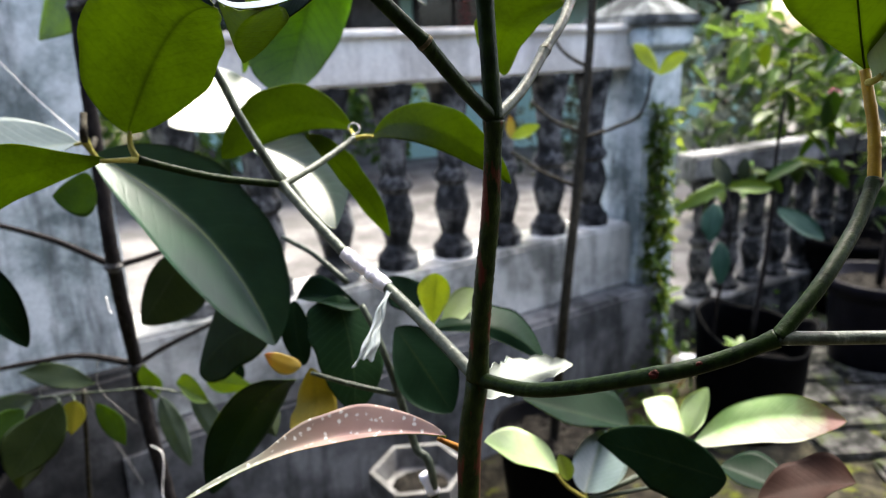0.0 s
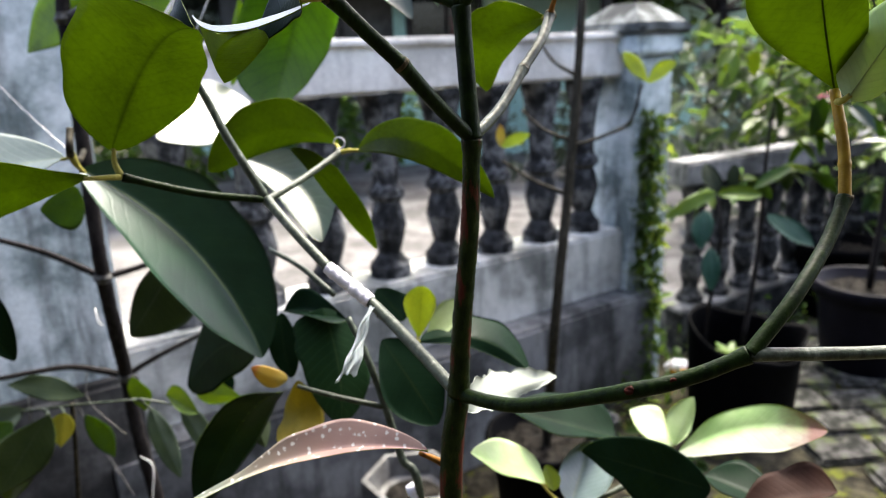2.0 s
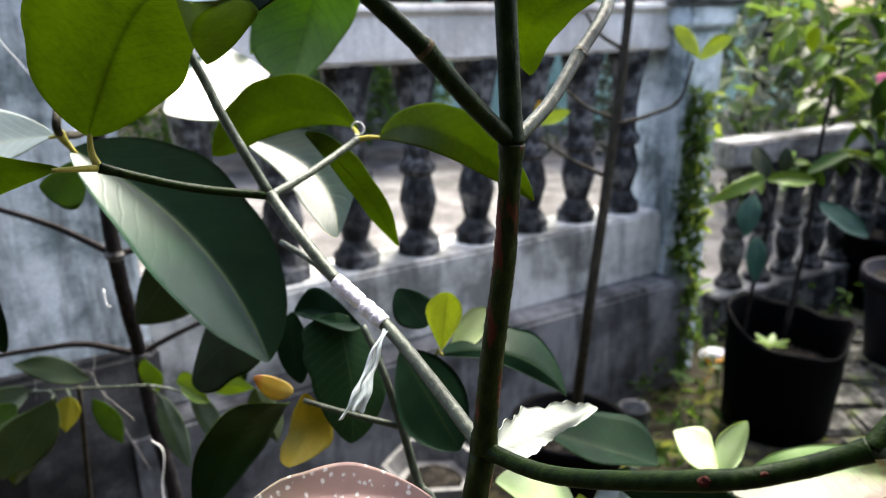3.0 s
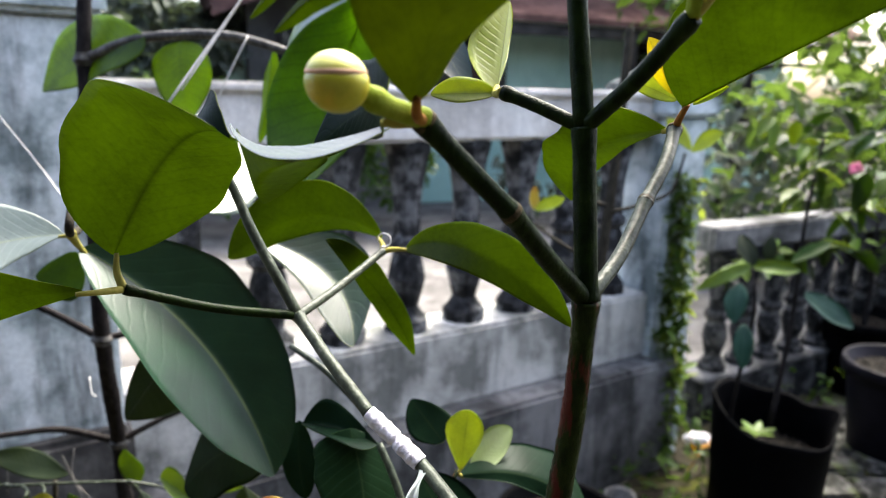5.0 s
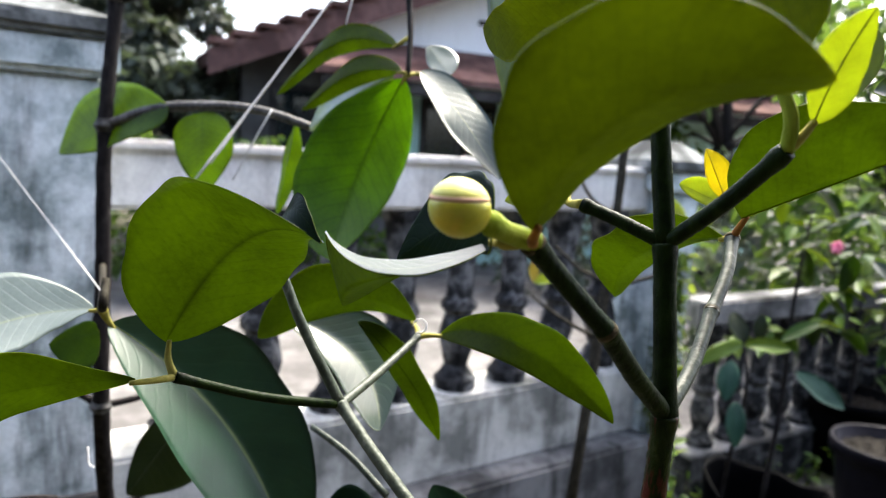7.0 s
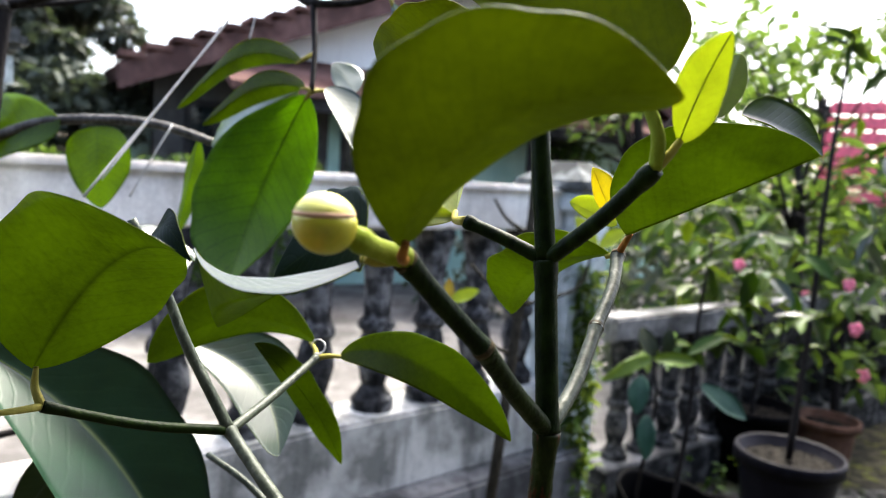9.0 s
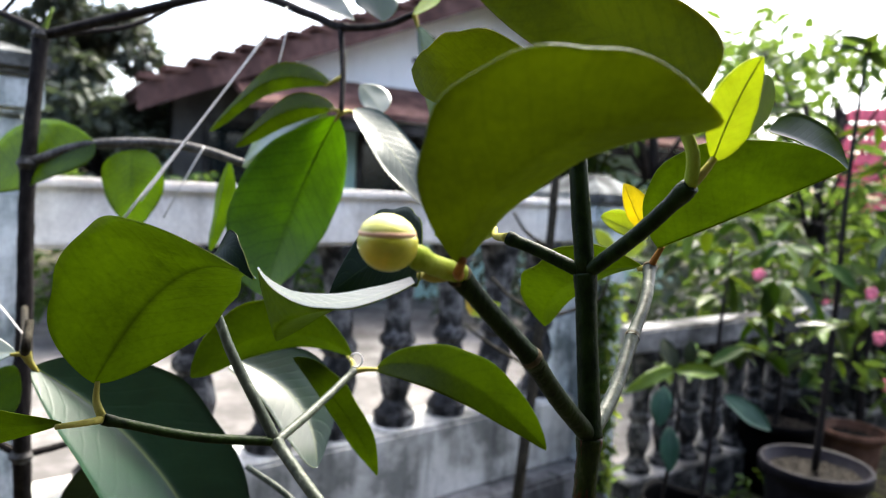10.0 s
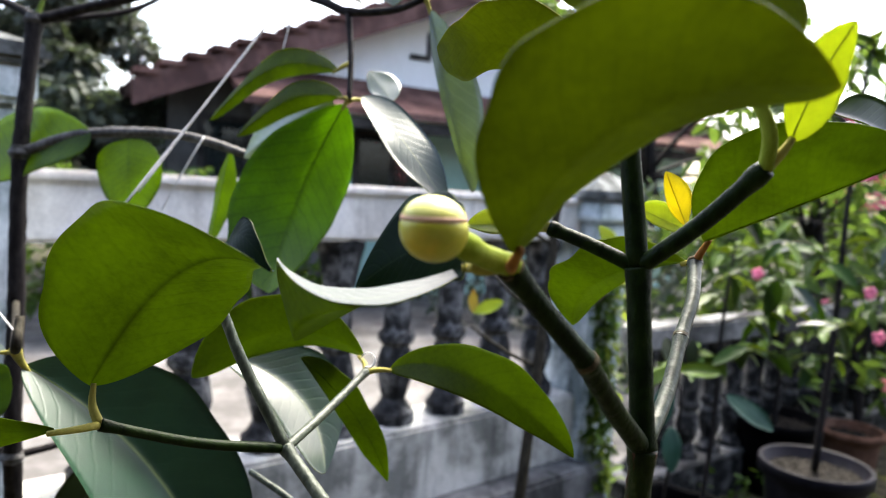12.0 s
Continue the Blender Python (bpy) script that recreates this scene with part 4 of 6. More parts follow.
leaf(plant, (-0.0099, 0.4252, 1.3426), (-0.0039, 0.4551, 1.3840), (-0.0233, 0.4400, 1.3639), (-0.0026, 0.4514, 1.3676), YOUNG, YOUNG, full=0.55, ns=14, nv=4, stalk=P_UL)
leaf(plant, (-0.0104, 0.4249, 1.3414), (-0.0393, 0.4191, 1.3401), (-0.0264, 0.4231, 1.3481), (-0.0249, 0.4186, 1.3370), YOUNG, YOUNG, full=0.55, ns=14, nv=4)
blade(plant, (-0.0062, 0.3696, 1.0798), (-0.1693, 0.3705, 1.0387), (-0.088, 0.926, 0.368), (0.128, 0.130, 0.083, 0.026, 0.028), (0.030, 0.045, 0.072, 0.103, 0.127), arc=0.149, bow=0.035, fold=(-28, -37), top=ROSE, up=(0, -0.3, 1), stalk=(0.008, 0.378, 1.06), stalk_mat=PETIOLE_RED)
leaf(plant, (0.0150, 0.3898, 1.0986), (0.0924, 0.506, 1.058), (0.0374, 0.4416, 1.0974), (0.0349, 0.4154, 1.0786), BLEACHED, BLEACHED, full=0.6, ragged=0.32, rib=False, ns=40, wave=0.03)
leaf(plant, (0.2017, 0.3498, 1.2822), (0.1549, 0.2894, 1.3476), (0.1403, 0.3121, 1.3175), (0.2005, 0.3211, 1.3122), under=UNDER_RIBBED, bow=0.04, full=0.5)
leaf(plant, (0.2018, 0.3376, 1.2783), (0.2169, 0.3143, 1.3250), (0.2001, 0.3407, 1.3079), (0.2191, 0.3253, 1.2897), PALE, PALE, full=0.55, stalk=(0.2025, 0.348, 1.276))

# ---- pots ----
def pot(name, at, r, h, material, label, soil=POT_SOIL, lip=0.02, fill=0.05):
    p = thing(name, label, "plant pot", "plant pots")
    p.location = at
    prof = [(r * 0.72, 0.0), (r * 0.75, 0.01), (r * 0.93, h * 0.80), (r * 0.95, h * 0.86), (r + lip * 0.5, h * 0.87), (r + lip * 0.55, h - 0.012), (r + lip * 0.4, h), (r, h + 0.002), (r - 0.008, h - 0.006), (r * 0.9, h - fill)]
    lathe("pot_wall", prof, material, p, sides=40)
    bm = bmesh.new()
    bmesh.ops.create_grid(bm, x_segments=22, y_segments=22, size=r * 0.9)
    bmesh.ops.delete(bm, geom=[v for v in bm.verts if v.co.length > r * 0.915], context="VERTS")
    for v in bm.verts:
        v.co.z = h - fill + 0.006 + 0.012 * noise.noise(v.co * 40 + Vector(at))
    part("soil", bm, soil, p, "crumbly brown potting soil")
    return p


def grow_bag(at, r, h, label, fill=0.12, seed=1, tilt=0.0, flap=None):
    """Slack polythene bag with a crumpled rim and soil deep inside."""
    p = thing("grow_bag", label, "grow bag", "black grow bags")
    p.location = at
    rnd = random.Random(seed)
    ph = [rnd.uniform(0, 6.28) for _ in range(5)]
    sides = 44
    prof = [(0.86, 0.0), (0.93, 0.04), (0.95, 0.3), (0.98, 0.6), (1.0, 0.85), (1.03, 0.97), (1.0, 1.0), (0.97, 0.96), (0.94, 0.8), (0.92, 1 - fill / h)]
    verts, faces = [], []
    for i, (rr, z) in enumerate(prof):
        for k in range(sides):
            a = 6.28319 * k / sides
            slack = 1 + 0.025 * math.sin(3 * a + ph[0] + 2 * z) + 0.018 * math.sin(7 * a + ph[1] + 5 * z) * z
            rim = (0.012 * math.sin(2 * a + ph[2]) + 0.008 * math.sin(5 * a + ph[3]) + tilt * math.sin(a)) * z ** 4
            if flap is not None:
                fold = math.exp(-((a - flap + math.pi) % 6.28319 - math.pi) ** 2 / 0.08) * z ** 5
                slack += 0.30 * fold
                rim += 0.035 * fold + 0.03 * math.cos(a - 3.3) * z ** 4
            verts.append((rr * r * slack * math.cos(a), rr * r * slack * math.sin(a), z * h + rim + (0.006 * math.sin(9 * a + 14 * z) if 0 < i < 5 else 0)))
    for i in range(len(prof) - 1):
        for k in range(sides):
            a, b = i * sides + k, i * sides + (k + 1) % sides
            faces.append((a, b, b + sides, a + sides))
    faces.append(tuple(range(sides))[::-1])
    mesh_ob("bag_wall", verts, faces, POTBLACK, p)
    bm = bmesh.new()
    bmesh.ops.create_grid(bm, x_segments=18, y_segments=18, size=r * 0.95)
    bmesh.ops.delete(bm, geom=[v for v in bm.verts if v.co.length > r * 0.97], context="VERTS")
    for v in bm.verts:
        v.co.z = h - fill + 0.012 + 0.014 * noise.noise(v.co * 35 + Vector(at))
    part("soil", bm, POT_SOIL, p, "crumbly dark potting soil")
    return p


pot("plant_pot", (0.0, 0.385, 0.0), 0.14, 0.34, POTBLACK, "black plastic pot of the flowering sapling")
grow_bag((1.01, 2.22, 0.0), 0.18, 0.36, "tall black polythene grow bag with a folded-out rim", 0.15, 3, 0.035, 0.1)
pot("plant_pot", (1.685, 2.64, 0.0), 0.195, 0.375, POTBLUE, "large dark blue plastic pot with a thick rim")

hexp = thing("hexagonal_planter", "small hexagonal white-painted concrete planter with soil", "planter")
hexp.location = (-0.087, 1.44, 0.0)
lathe("planter_wall", [(0.085, 0.0), (0.105, 0.30), (0.118, 0.305), (0.118, 0.362), (0.104, 0.362), (0.096, 0.31)], HEXW, hexp, sides=6, smooth=False, turn=0.1)
lathe("soil", [(0.084, 0.30), (0.05, 0.322), (0.01, 0.318)], POT_SOIL, hexp, sides=12)

# ---- second plant, low behind the first ----
plant_b = thing("mangosteen_seedling", "seedling with shade-darkened leaves and a thin grey stem", "plant", "young mangosteen plants")
SEC = (-0.0487, 0.5604, 1.0076)
tube("stem", [(-0.02, 0.56, 0.0), (-0.02, 0.555, 0.6), (-0.0205, 0.5447, 0.9145), (-0.0363, 0.5528, 0.9613), SEC, (-0.0645, 0.5697, 1.0575), (-0.0789, 0.5825, 1.0846)], 0.0045, 0.0026, STEM_GREY, plant_b, 10, 6)
tube("graft_tape", [(-0.0214, 0.5458, 0.9184), (-0.0288, 0.5488, 0.9363)], 0.0062, 0.006, TAPE, plant_b, 12, 4, "white plastic tape", wobble=0.15)
tube("branch", [SEC, (-0.0896, 0.5543, 1.0229), (-0.1213, 0.5478, 1.0378)], 0.0026, 0.002, STEM_GREY, plant_b, 8, 5)
tube("branch", [SEC, (-0.0309, 0.5702, 1.0401), (-0.0203, 0.5905, 1.0599)], 0.0022, 0.0018, STEM_LOW, plant_b, 8, 5)
tube("branch", [(-0.0964, 0.6259, 1.0914), (-0.1310, 0.6523, 1.1123), (-0.1650, 0.6761, 1.1240)], 0.003, 0.0026, STEM_GREY, plant_b, 8, 5)
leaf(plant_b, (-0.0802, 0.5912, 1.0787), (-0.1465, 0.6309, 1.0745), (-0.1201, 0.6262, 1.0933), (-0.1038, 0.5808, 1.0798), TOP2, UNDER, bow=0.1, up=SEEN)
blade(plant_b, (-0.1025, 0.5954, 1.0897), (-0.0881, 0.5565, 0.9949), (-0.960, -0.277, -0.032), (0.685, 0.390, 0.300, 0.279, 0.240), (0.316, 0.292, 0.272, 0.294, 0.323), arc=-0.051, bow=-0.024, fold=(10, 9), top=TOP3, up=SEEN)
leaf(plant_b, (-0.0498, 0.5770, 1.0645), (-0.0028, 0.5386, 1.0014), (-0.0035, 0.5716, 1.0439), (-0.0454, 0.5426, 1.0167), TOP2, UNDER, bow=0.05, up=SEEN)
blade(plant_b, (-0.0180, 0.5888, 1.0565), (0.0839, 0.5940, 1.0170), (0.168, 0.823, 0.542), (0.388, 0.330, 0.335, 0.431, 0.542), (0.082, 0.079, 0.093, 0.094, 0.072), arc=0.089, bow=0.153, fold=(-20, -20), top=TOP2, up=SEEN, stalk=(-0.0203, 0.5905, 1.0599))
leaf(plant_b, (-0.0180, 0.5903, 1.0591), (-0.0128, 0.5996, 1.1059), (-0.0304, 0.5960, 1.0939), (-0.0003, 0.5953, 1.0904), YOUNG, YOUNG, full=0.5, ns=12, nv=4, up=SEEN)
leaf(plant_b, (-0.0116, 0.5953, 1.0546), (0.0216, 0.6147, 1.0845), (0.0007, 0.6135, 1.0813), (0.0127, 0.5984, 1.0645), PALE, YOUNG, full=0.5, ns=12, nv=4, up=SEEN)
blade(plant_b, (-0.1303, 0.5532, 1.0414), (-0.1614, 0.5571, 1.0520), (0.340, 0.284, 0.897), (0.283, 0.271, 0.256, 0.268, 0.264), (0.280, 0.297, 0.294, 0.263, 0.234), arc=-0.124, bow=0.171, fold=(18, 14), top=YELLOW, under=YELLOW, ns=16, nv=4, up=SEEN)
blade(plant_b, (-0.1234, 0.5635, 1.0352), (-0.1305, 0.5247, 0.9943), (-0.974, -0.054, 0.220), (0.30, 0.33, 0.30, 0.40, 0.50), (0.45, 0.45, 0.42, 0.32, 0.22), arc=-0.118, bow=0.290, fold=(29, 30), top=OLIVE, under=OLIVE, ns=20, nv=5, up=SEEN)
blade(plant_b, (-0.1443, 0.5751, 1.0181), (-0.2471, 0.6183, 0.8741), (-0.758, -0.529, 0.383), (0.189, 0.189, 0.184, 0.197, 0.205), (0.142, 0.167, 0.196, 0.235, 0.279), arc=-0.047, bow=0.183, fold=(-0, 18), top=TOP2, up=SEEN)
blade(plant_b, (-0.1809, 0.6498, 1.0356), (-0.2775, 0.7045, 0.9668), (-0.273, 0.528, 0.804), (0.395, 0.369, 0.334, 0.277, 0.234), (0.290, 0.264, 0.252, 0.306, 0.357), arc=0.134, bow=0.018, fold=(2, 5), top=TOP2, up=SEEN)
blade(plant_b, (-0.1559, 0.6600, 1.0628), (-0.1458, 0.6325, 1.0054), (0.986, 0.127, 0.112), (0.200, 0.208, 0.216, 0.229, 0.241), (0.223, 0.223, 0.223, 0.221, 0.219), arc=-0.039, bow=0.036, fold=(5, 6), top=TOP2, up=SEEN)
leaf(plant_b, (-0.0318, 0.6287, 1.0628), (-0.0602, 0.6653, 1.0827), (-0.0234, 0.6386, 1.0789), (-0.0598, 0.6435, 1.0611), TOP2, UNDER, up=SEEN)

# ---- third plant, low at the other side ----
plant_c = thing("mangosteen_seedling", "leggy seedling with pale scorched leaves", "plant", "young mangosteen plants")
CT = (0.1206, 0.5699, 0.8887)
tube("stem", [(0.12, 0.62, 0.0), (0.125, 0.615, 0.6), CT], 0.005, 0.003, STEM_GREY, plant_c, 10, 6)
blade(plant_c, (0.2146, 0.5652, 0.9498), (0.3107, 0.5036, 1.0021), (0.109, 0.737, 0.667), (0.098, 0.152, 0.153, 0.161, 0.156), (0.25, 0.24, 0.24, 0.28, 0.24), arc=0.107, bow=-0.015, fold=(3, 30), top=SCORCHED, up=SEEN, wave=0.025, stalk=CT, stalk_mat=STEM_GREY)
leaf(plant_c, (0.2352, 0.6396, 0.9107), (0.2020, 0.6853, 0.9272), (0.2322, 0.6872, 0.9277), (0.2068, 0.6416, 0.9169), PALE, YOUNG, full=0.7, ns=16, nv=4, stalk=CT, stalk_mat=STEM_GREY, up=SEEN)
leaf(plant_c, (0.2362, 0.6393, 0.9109), (0.2655, 0.6724, 0.9465), (0.2329, 0.6566, 0.9381), (0.2605, 0.6598, 0.9203), PALE, YOUNG, full=0.7, ns=16, nv=4, up=SEEN)
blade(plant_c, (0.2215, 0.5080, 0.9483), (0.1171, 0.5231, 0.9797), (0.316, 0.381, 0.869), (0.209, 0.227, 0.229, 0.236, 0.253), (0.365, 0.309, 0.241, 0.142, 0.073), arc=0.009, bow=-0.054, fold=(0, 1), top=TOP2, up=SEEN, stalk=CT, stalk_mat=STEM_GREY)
leaf(plant_c, (0.1182, 0.5718, 0.8953), (0.1470, 0.6234, 0.9292), (0.1121, 0.5984, 0.9158), (0.1560, 0.5684, 0.9186), SKY_SHEEN, UNDER, stalk=CT, stalk_mat=PETIOLE, up=SEEN)
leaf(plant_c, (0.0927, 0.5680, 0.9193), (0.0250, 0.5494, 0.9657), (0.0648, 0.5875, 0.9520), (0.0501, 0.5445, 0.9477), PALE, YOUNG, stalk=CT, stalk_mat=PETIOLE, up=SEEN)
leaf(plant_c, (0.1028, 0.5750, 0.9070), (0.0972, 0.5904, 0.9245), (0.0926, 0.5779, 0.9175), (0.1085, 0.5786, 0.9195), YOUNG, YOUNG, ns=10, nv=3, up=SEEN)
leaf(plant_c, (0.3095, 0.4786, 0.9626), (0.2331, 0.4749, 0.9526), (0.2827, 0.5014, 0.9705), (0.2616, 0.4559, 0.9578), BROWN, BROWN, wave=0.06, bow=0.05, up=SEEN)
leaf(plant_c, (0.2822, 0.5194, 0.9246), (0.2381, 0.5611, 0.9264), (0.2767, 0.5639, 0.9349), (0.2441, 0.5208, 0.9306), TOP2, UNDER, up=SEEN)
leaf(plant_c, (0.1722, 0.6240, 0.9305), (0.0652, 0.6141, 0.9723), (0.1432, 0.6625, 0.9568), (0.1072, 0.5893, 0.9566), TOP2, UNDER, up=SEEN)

# ---- tall plant behind, with a dark stem ----
tall = thing("mangosteen_tree", "tall young tree with a slim dark stem and drooping leaves", "tree")
B1, B2, B3 = (-0.5027, 1.0268, 1.3693), (-0.4991, 1.0031, 1.0032), (-0.536, 1.0956, 0.8013)
BT = (-0.4987, 1.0522, 1.5315)
tube("trunk", [(-0.52, 1.12, 0.0), (-0.53, 1.13, 0.45), (-0.545, 1.12, 0.68), B3, B2, (-0.5, 1.012, 1.18), B1, BT], 0.013, 0.0085, BARK_DARK, tall, 12, 6, knots=((0.5, 0.12, 0.012), (0.66, 0.14, 0.012), (0.86, 0.16, 0.012), (1.0, 0.2, 0.02)), wobble=0.15)
for where, half, r in ((B1, 0.010, 0.0135), (B2, 0.008, 0.0145), (B3, 0.009, 0.0150), (BT, 0.009, 0.0125)):
    w = Vector(where)
    tube("node_collar", [w - Vector((0, 0, half)), w, w + Vector((0, 0, half))], r * 0.72, r * 0.72, BARK_GREY, tall, 12, 4, knots=((0.5, 0.4, 0.28),), wobble=0.15)
tube("shoot", [BT, (-0.4859, 1.0535, 1.5680)], 0.004, 0.002, FAR_YOUNG, tall, 8, 4)
tube("limb", [BT, (-0.3821, 1.0228, 1.5596), (-0.2404, 0.9602, 1.5796), (-0.1479, 0.8883, 1.5444), (-0.1122, 0.8534, 1.5259), (-0.0683, 0.8289, 1.5247), (-0.0384, 0.8065, 1.5328)], 0.0065, 0.003, BARK_DARK, tall, 10, 6, knots=((0.68, 0.2, 0.015),))
tube("limb", [BT, (-0.5270, 1.0763, 1.5490), (-0.6493, 1.1216, 1.5953)], 0.006, 0.004, BARK_DARK, tall, 10, 5)
tube("limb", [BT, (-0.4059, 1.0956, 1.5603), (-0.3533, 1.1443, 1.6077)], 0.004, 0.003, BARK_DARK, tall, 8, 5)
LB = (-0.1056, 0.8043, 1.433)
tube("twig", [(-0.1122, 0.8534, 1.5259), (-0.1065, 0.8293, 1.4780), LB], 0.0032, 0.0026, BARK_DARK, tall, 8, 5)
tube("limb", [B1, (-0.4381, 1.0164, 1.3934), (-0.3651, 0.9998, 1.4013), (-0.2932, 0.9826, 1.3987), (-0.2243, 0.9647, 1.3812)], 0.0072, 0.0048, BARK_GREY, tall, 10, 6)
tube("limb", [B2, (-0.5664, 1.0107, 1.0350), (-0.6102, 1.0057, 1.0552), (-0.7090, 1.0125, 1.0827)], 0.0055, 0.004, BARK_DARK, tall, 10, 6)
tube("limb", [B2, (-0.4582, 1.0253, 1.0094), (-0.4088, 1.0601, 1.0202)], 0.005, 0.004, BARK_DARK, tall, 10, 6)
tube("limb", [B3, (-0.6092, 1.0760, 0.8287), (-0.6725, 1.0551, 0.8305), (-0.7788, 1.0305, 0.8211)], 0.006, 0.004, BARK_DARK, tall, 10, 6)
tube("limb", [B3, (-0.4805, 1.1089, 0.8300), (-0.4093, 1.1381, 0.8569)], 0.005, 0.004, BARK_DARK, tall, 10, 6)
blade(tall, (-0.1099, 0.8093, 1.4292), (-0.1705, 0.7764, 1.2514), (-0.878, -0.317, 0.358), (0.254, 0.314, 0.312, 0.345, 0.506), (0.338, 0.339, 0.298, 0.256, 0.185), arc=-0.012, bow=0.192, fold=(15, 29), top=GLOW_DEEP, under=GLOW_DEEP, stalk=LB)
leaf(tall, (-0.1178, 0.8191, 1.4617), (-0.2584, 0.9200, 1.4149), (-0.1845, 0.8756, 1.4566), (-0.1856, 0.8734, 1.4250), arc=0.2, up=(0, 1, 0.3), stalk=(-0.1062, 0.8288, 1.4723))
leaf(tall, (-0.1123, 0.8067, 1.4365), (-0.2207, 0.8748, 1.3972), (-0.1655, 0.8521, 1.4354), (-0.1665, 0.8498, 1.4023), arc=0.16, up=(0, 1, 0.3), stalk=LB)
leaf(tall, (-0.1231, 0.8481, 1.4363), (-0.2235, 0.9341, 1.3776), (-0.1776, 0.9134, 1.4316), (-0.1610, 0.8888, 1.3920), SKY_SHEEN, UNDER, bow=0.05)
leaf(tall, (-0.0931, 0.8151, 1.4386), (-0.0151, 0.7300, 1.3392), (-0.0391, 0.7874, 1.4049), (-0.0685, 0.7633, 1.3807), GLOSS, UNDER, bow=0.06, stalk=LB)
leaf(tall, (-0.0646, 0.8223, 1.4370), (-0.0893, 0.8572, 1.4689), (-0.0594, 0.8436, 1.4601), (-0.0850, 0.8348, 1.4429), SKY_SHEEN, UNDER)
leaf(tall, (-0.0340, 0.8053, 1.5218), (0.0113, 0.7687, 1.3525), (0.0168, 0.7744, 1.4396), (-0.0183, 0.7874, 1.4334), SKY_SHEEN, UNDER, bow=0.04, stalk=(-0.0384, 0.8065, 1.5328))
leaf(tall, (-0.0975, 0.8423, 1.5313), (-0.1526, 0.9001, 1.5615), (-0.1183, 0.8872, 1.5686), (-0.1217, 0.8553, 1.5408))
leaf(tall, (-0.0685, 0.8292, 1.5287), (-0.0905, 0.8545, 1.5706), (-0.0549, 0.8398, 1.5550), (-0.0983, 0.8437, 1.5499))
leaf(tall, (-0.0401, 0.8066, 1.5327), (-0.0088, 0.8054, 1.5577), (-0.0247, 0.8169, 1.5568), (-0.0200, 0.7950, 1.5379), YOUNG, UNDER)
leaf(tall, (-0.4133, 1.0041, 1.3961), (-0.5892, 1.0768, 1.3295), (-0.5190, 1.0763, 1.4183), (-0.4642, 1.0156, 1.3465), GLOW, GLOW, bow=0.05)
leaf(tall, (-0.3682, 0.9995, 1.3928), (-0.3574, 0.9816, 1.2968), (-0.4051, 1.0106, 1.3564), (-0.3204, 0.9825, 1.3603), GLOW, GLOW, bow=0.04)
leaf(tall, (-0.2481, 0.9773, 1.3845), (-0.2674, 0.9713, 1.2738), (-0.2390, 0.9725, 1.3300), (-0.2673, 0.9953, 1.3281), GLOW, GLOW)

# branch tip that carries the broad hanging leaf
LN = (-0.3082, 0.6057, 1.234)
tube("twig", [(-0.5, 1.012, 1.19), (-0.40, 0.80, 1.205), LN, (-0.3047, 0.6047, 1.2563)], 0.0042, 0.003, BARK_MID, tall, 8, 6)
blade(tall, (-0.3107, 0.6234, 1.2186), (-0.1692, 0.6240, 1.0318), (0.586, 0.677, 0.446), (0.332, 0.281, 0.237, 0.244, 0.287), (0.234, 0.256, 0.278, 0.277, 0.208), arc=0.091, bow=0.024, fold=(21, 37), top=SATIN, stalk=LN, up=SEEN, nv=10)
blade(tall, (-0.3207, 0.6193, 1.2298), (-0.4062, 0.5471, 1.2027), (-0.616, 0.501, 0.608), (0.392, 0.378, 0.350, 0.307, 0.261), (0.098, 0.182, 0.250, 0.278, 0.298), arc=0.134, bow=0.041, fold=(-8, -7), top=SKY_SHEEN, stalk=LN, up=SEEN)
blade(tall, (-0.1887, 0.6810, 1.2163), (-0.1046, 0.6328, 1.1419), (0.566, 0.816, 0.112), (0.38, 0.36, 0.33, 0.28, 0.2), (0.24, 0.24, 0.24, 0.26, 0.28), arc=0.211, bow=0.035, fold=(34, 0), top=GLOSS, up=SEEN)
leaf(tall, (-0.2367, 0.9410, 1.2518), (-0.3056, 0.7908, 1.2251), (-0.2881, 0.9519, 1.2837), (-0.2635, 0.7968, 1.2052), GLOSS, UNDER, cup=0.0, bow=0.03, full=0.6, up=SEEN)
leaf(tall, (-0.4869, 0.6480, 1.1252), (-0.4203, 0.6455, 1.0283), (-0.4377, 0.6630, 1.0955), (-0.4658, 0.6355, 1.0759), TOP2, UNDER, bow=0.05, up=SEEN)
leaf(tall, (-0.4981, 0.6269, 1.1261), (-0.4677, 0.6038, 1.0359), (-0.4527, 0.6201, 1.0930), (-0.4994, 0.6126, 1.0737))
leaf(tall, (-0.3230, 0.8270, 1.0677), (-0.3769, 0.8023, 0.9869), (-0.3656, 0.8198, 1.0489), (-0.3099, 0.8297, 0.9991), FAR_LEAF, DULL, bow=0.05, up=(0, 1, 0.3))
leaf(tall, (-0.3892, 0.7688, 1.1701), (-0.4342, 0.7628, 1.1563), (-0.4017, 0.7708, 1.1798), (-0.3965, 0.7584, 1.1334), FAR_LEAF, UNDER)

tag = thing("plant_tag", "small white and red plastic tag on a twig end", "tag")
bm = bmesh.new()
box_bm(bm, pose(-0.4088, 1.0601, 1.0202, 10, 25, 20), 0.022, 0.004, 0.03, 0.0015)
part("tag_body", bm, TAPE, tag)
bm = bmesh.new()
box_bm(bm, pose(-0.4055, 1.0565, 1.0125, 10, 25, 20), 0.012, 0.006, 0.014, 0.0015)
part("tag_mark", bm, REDPAINT, tag, "red mark")

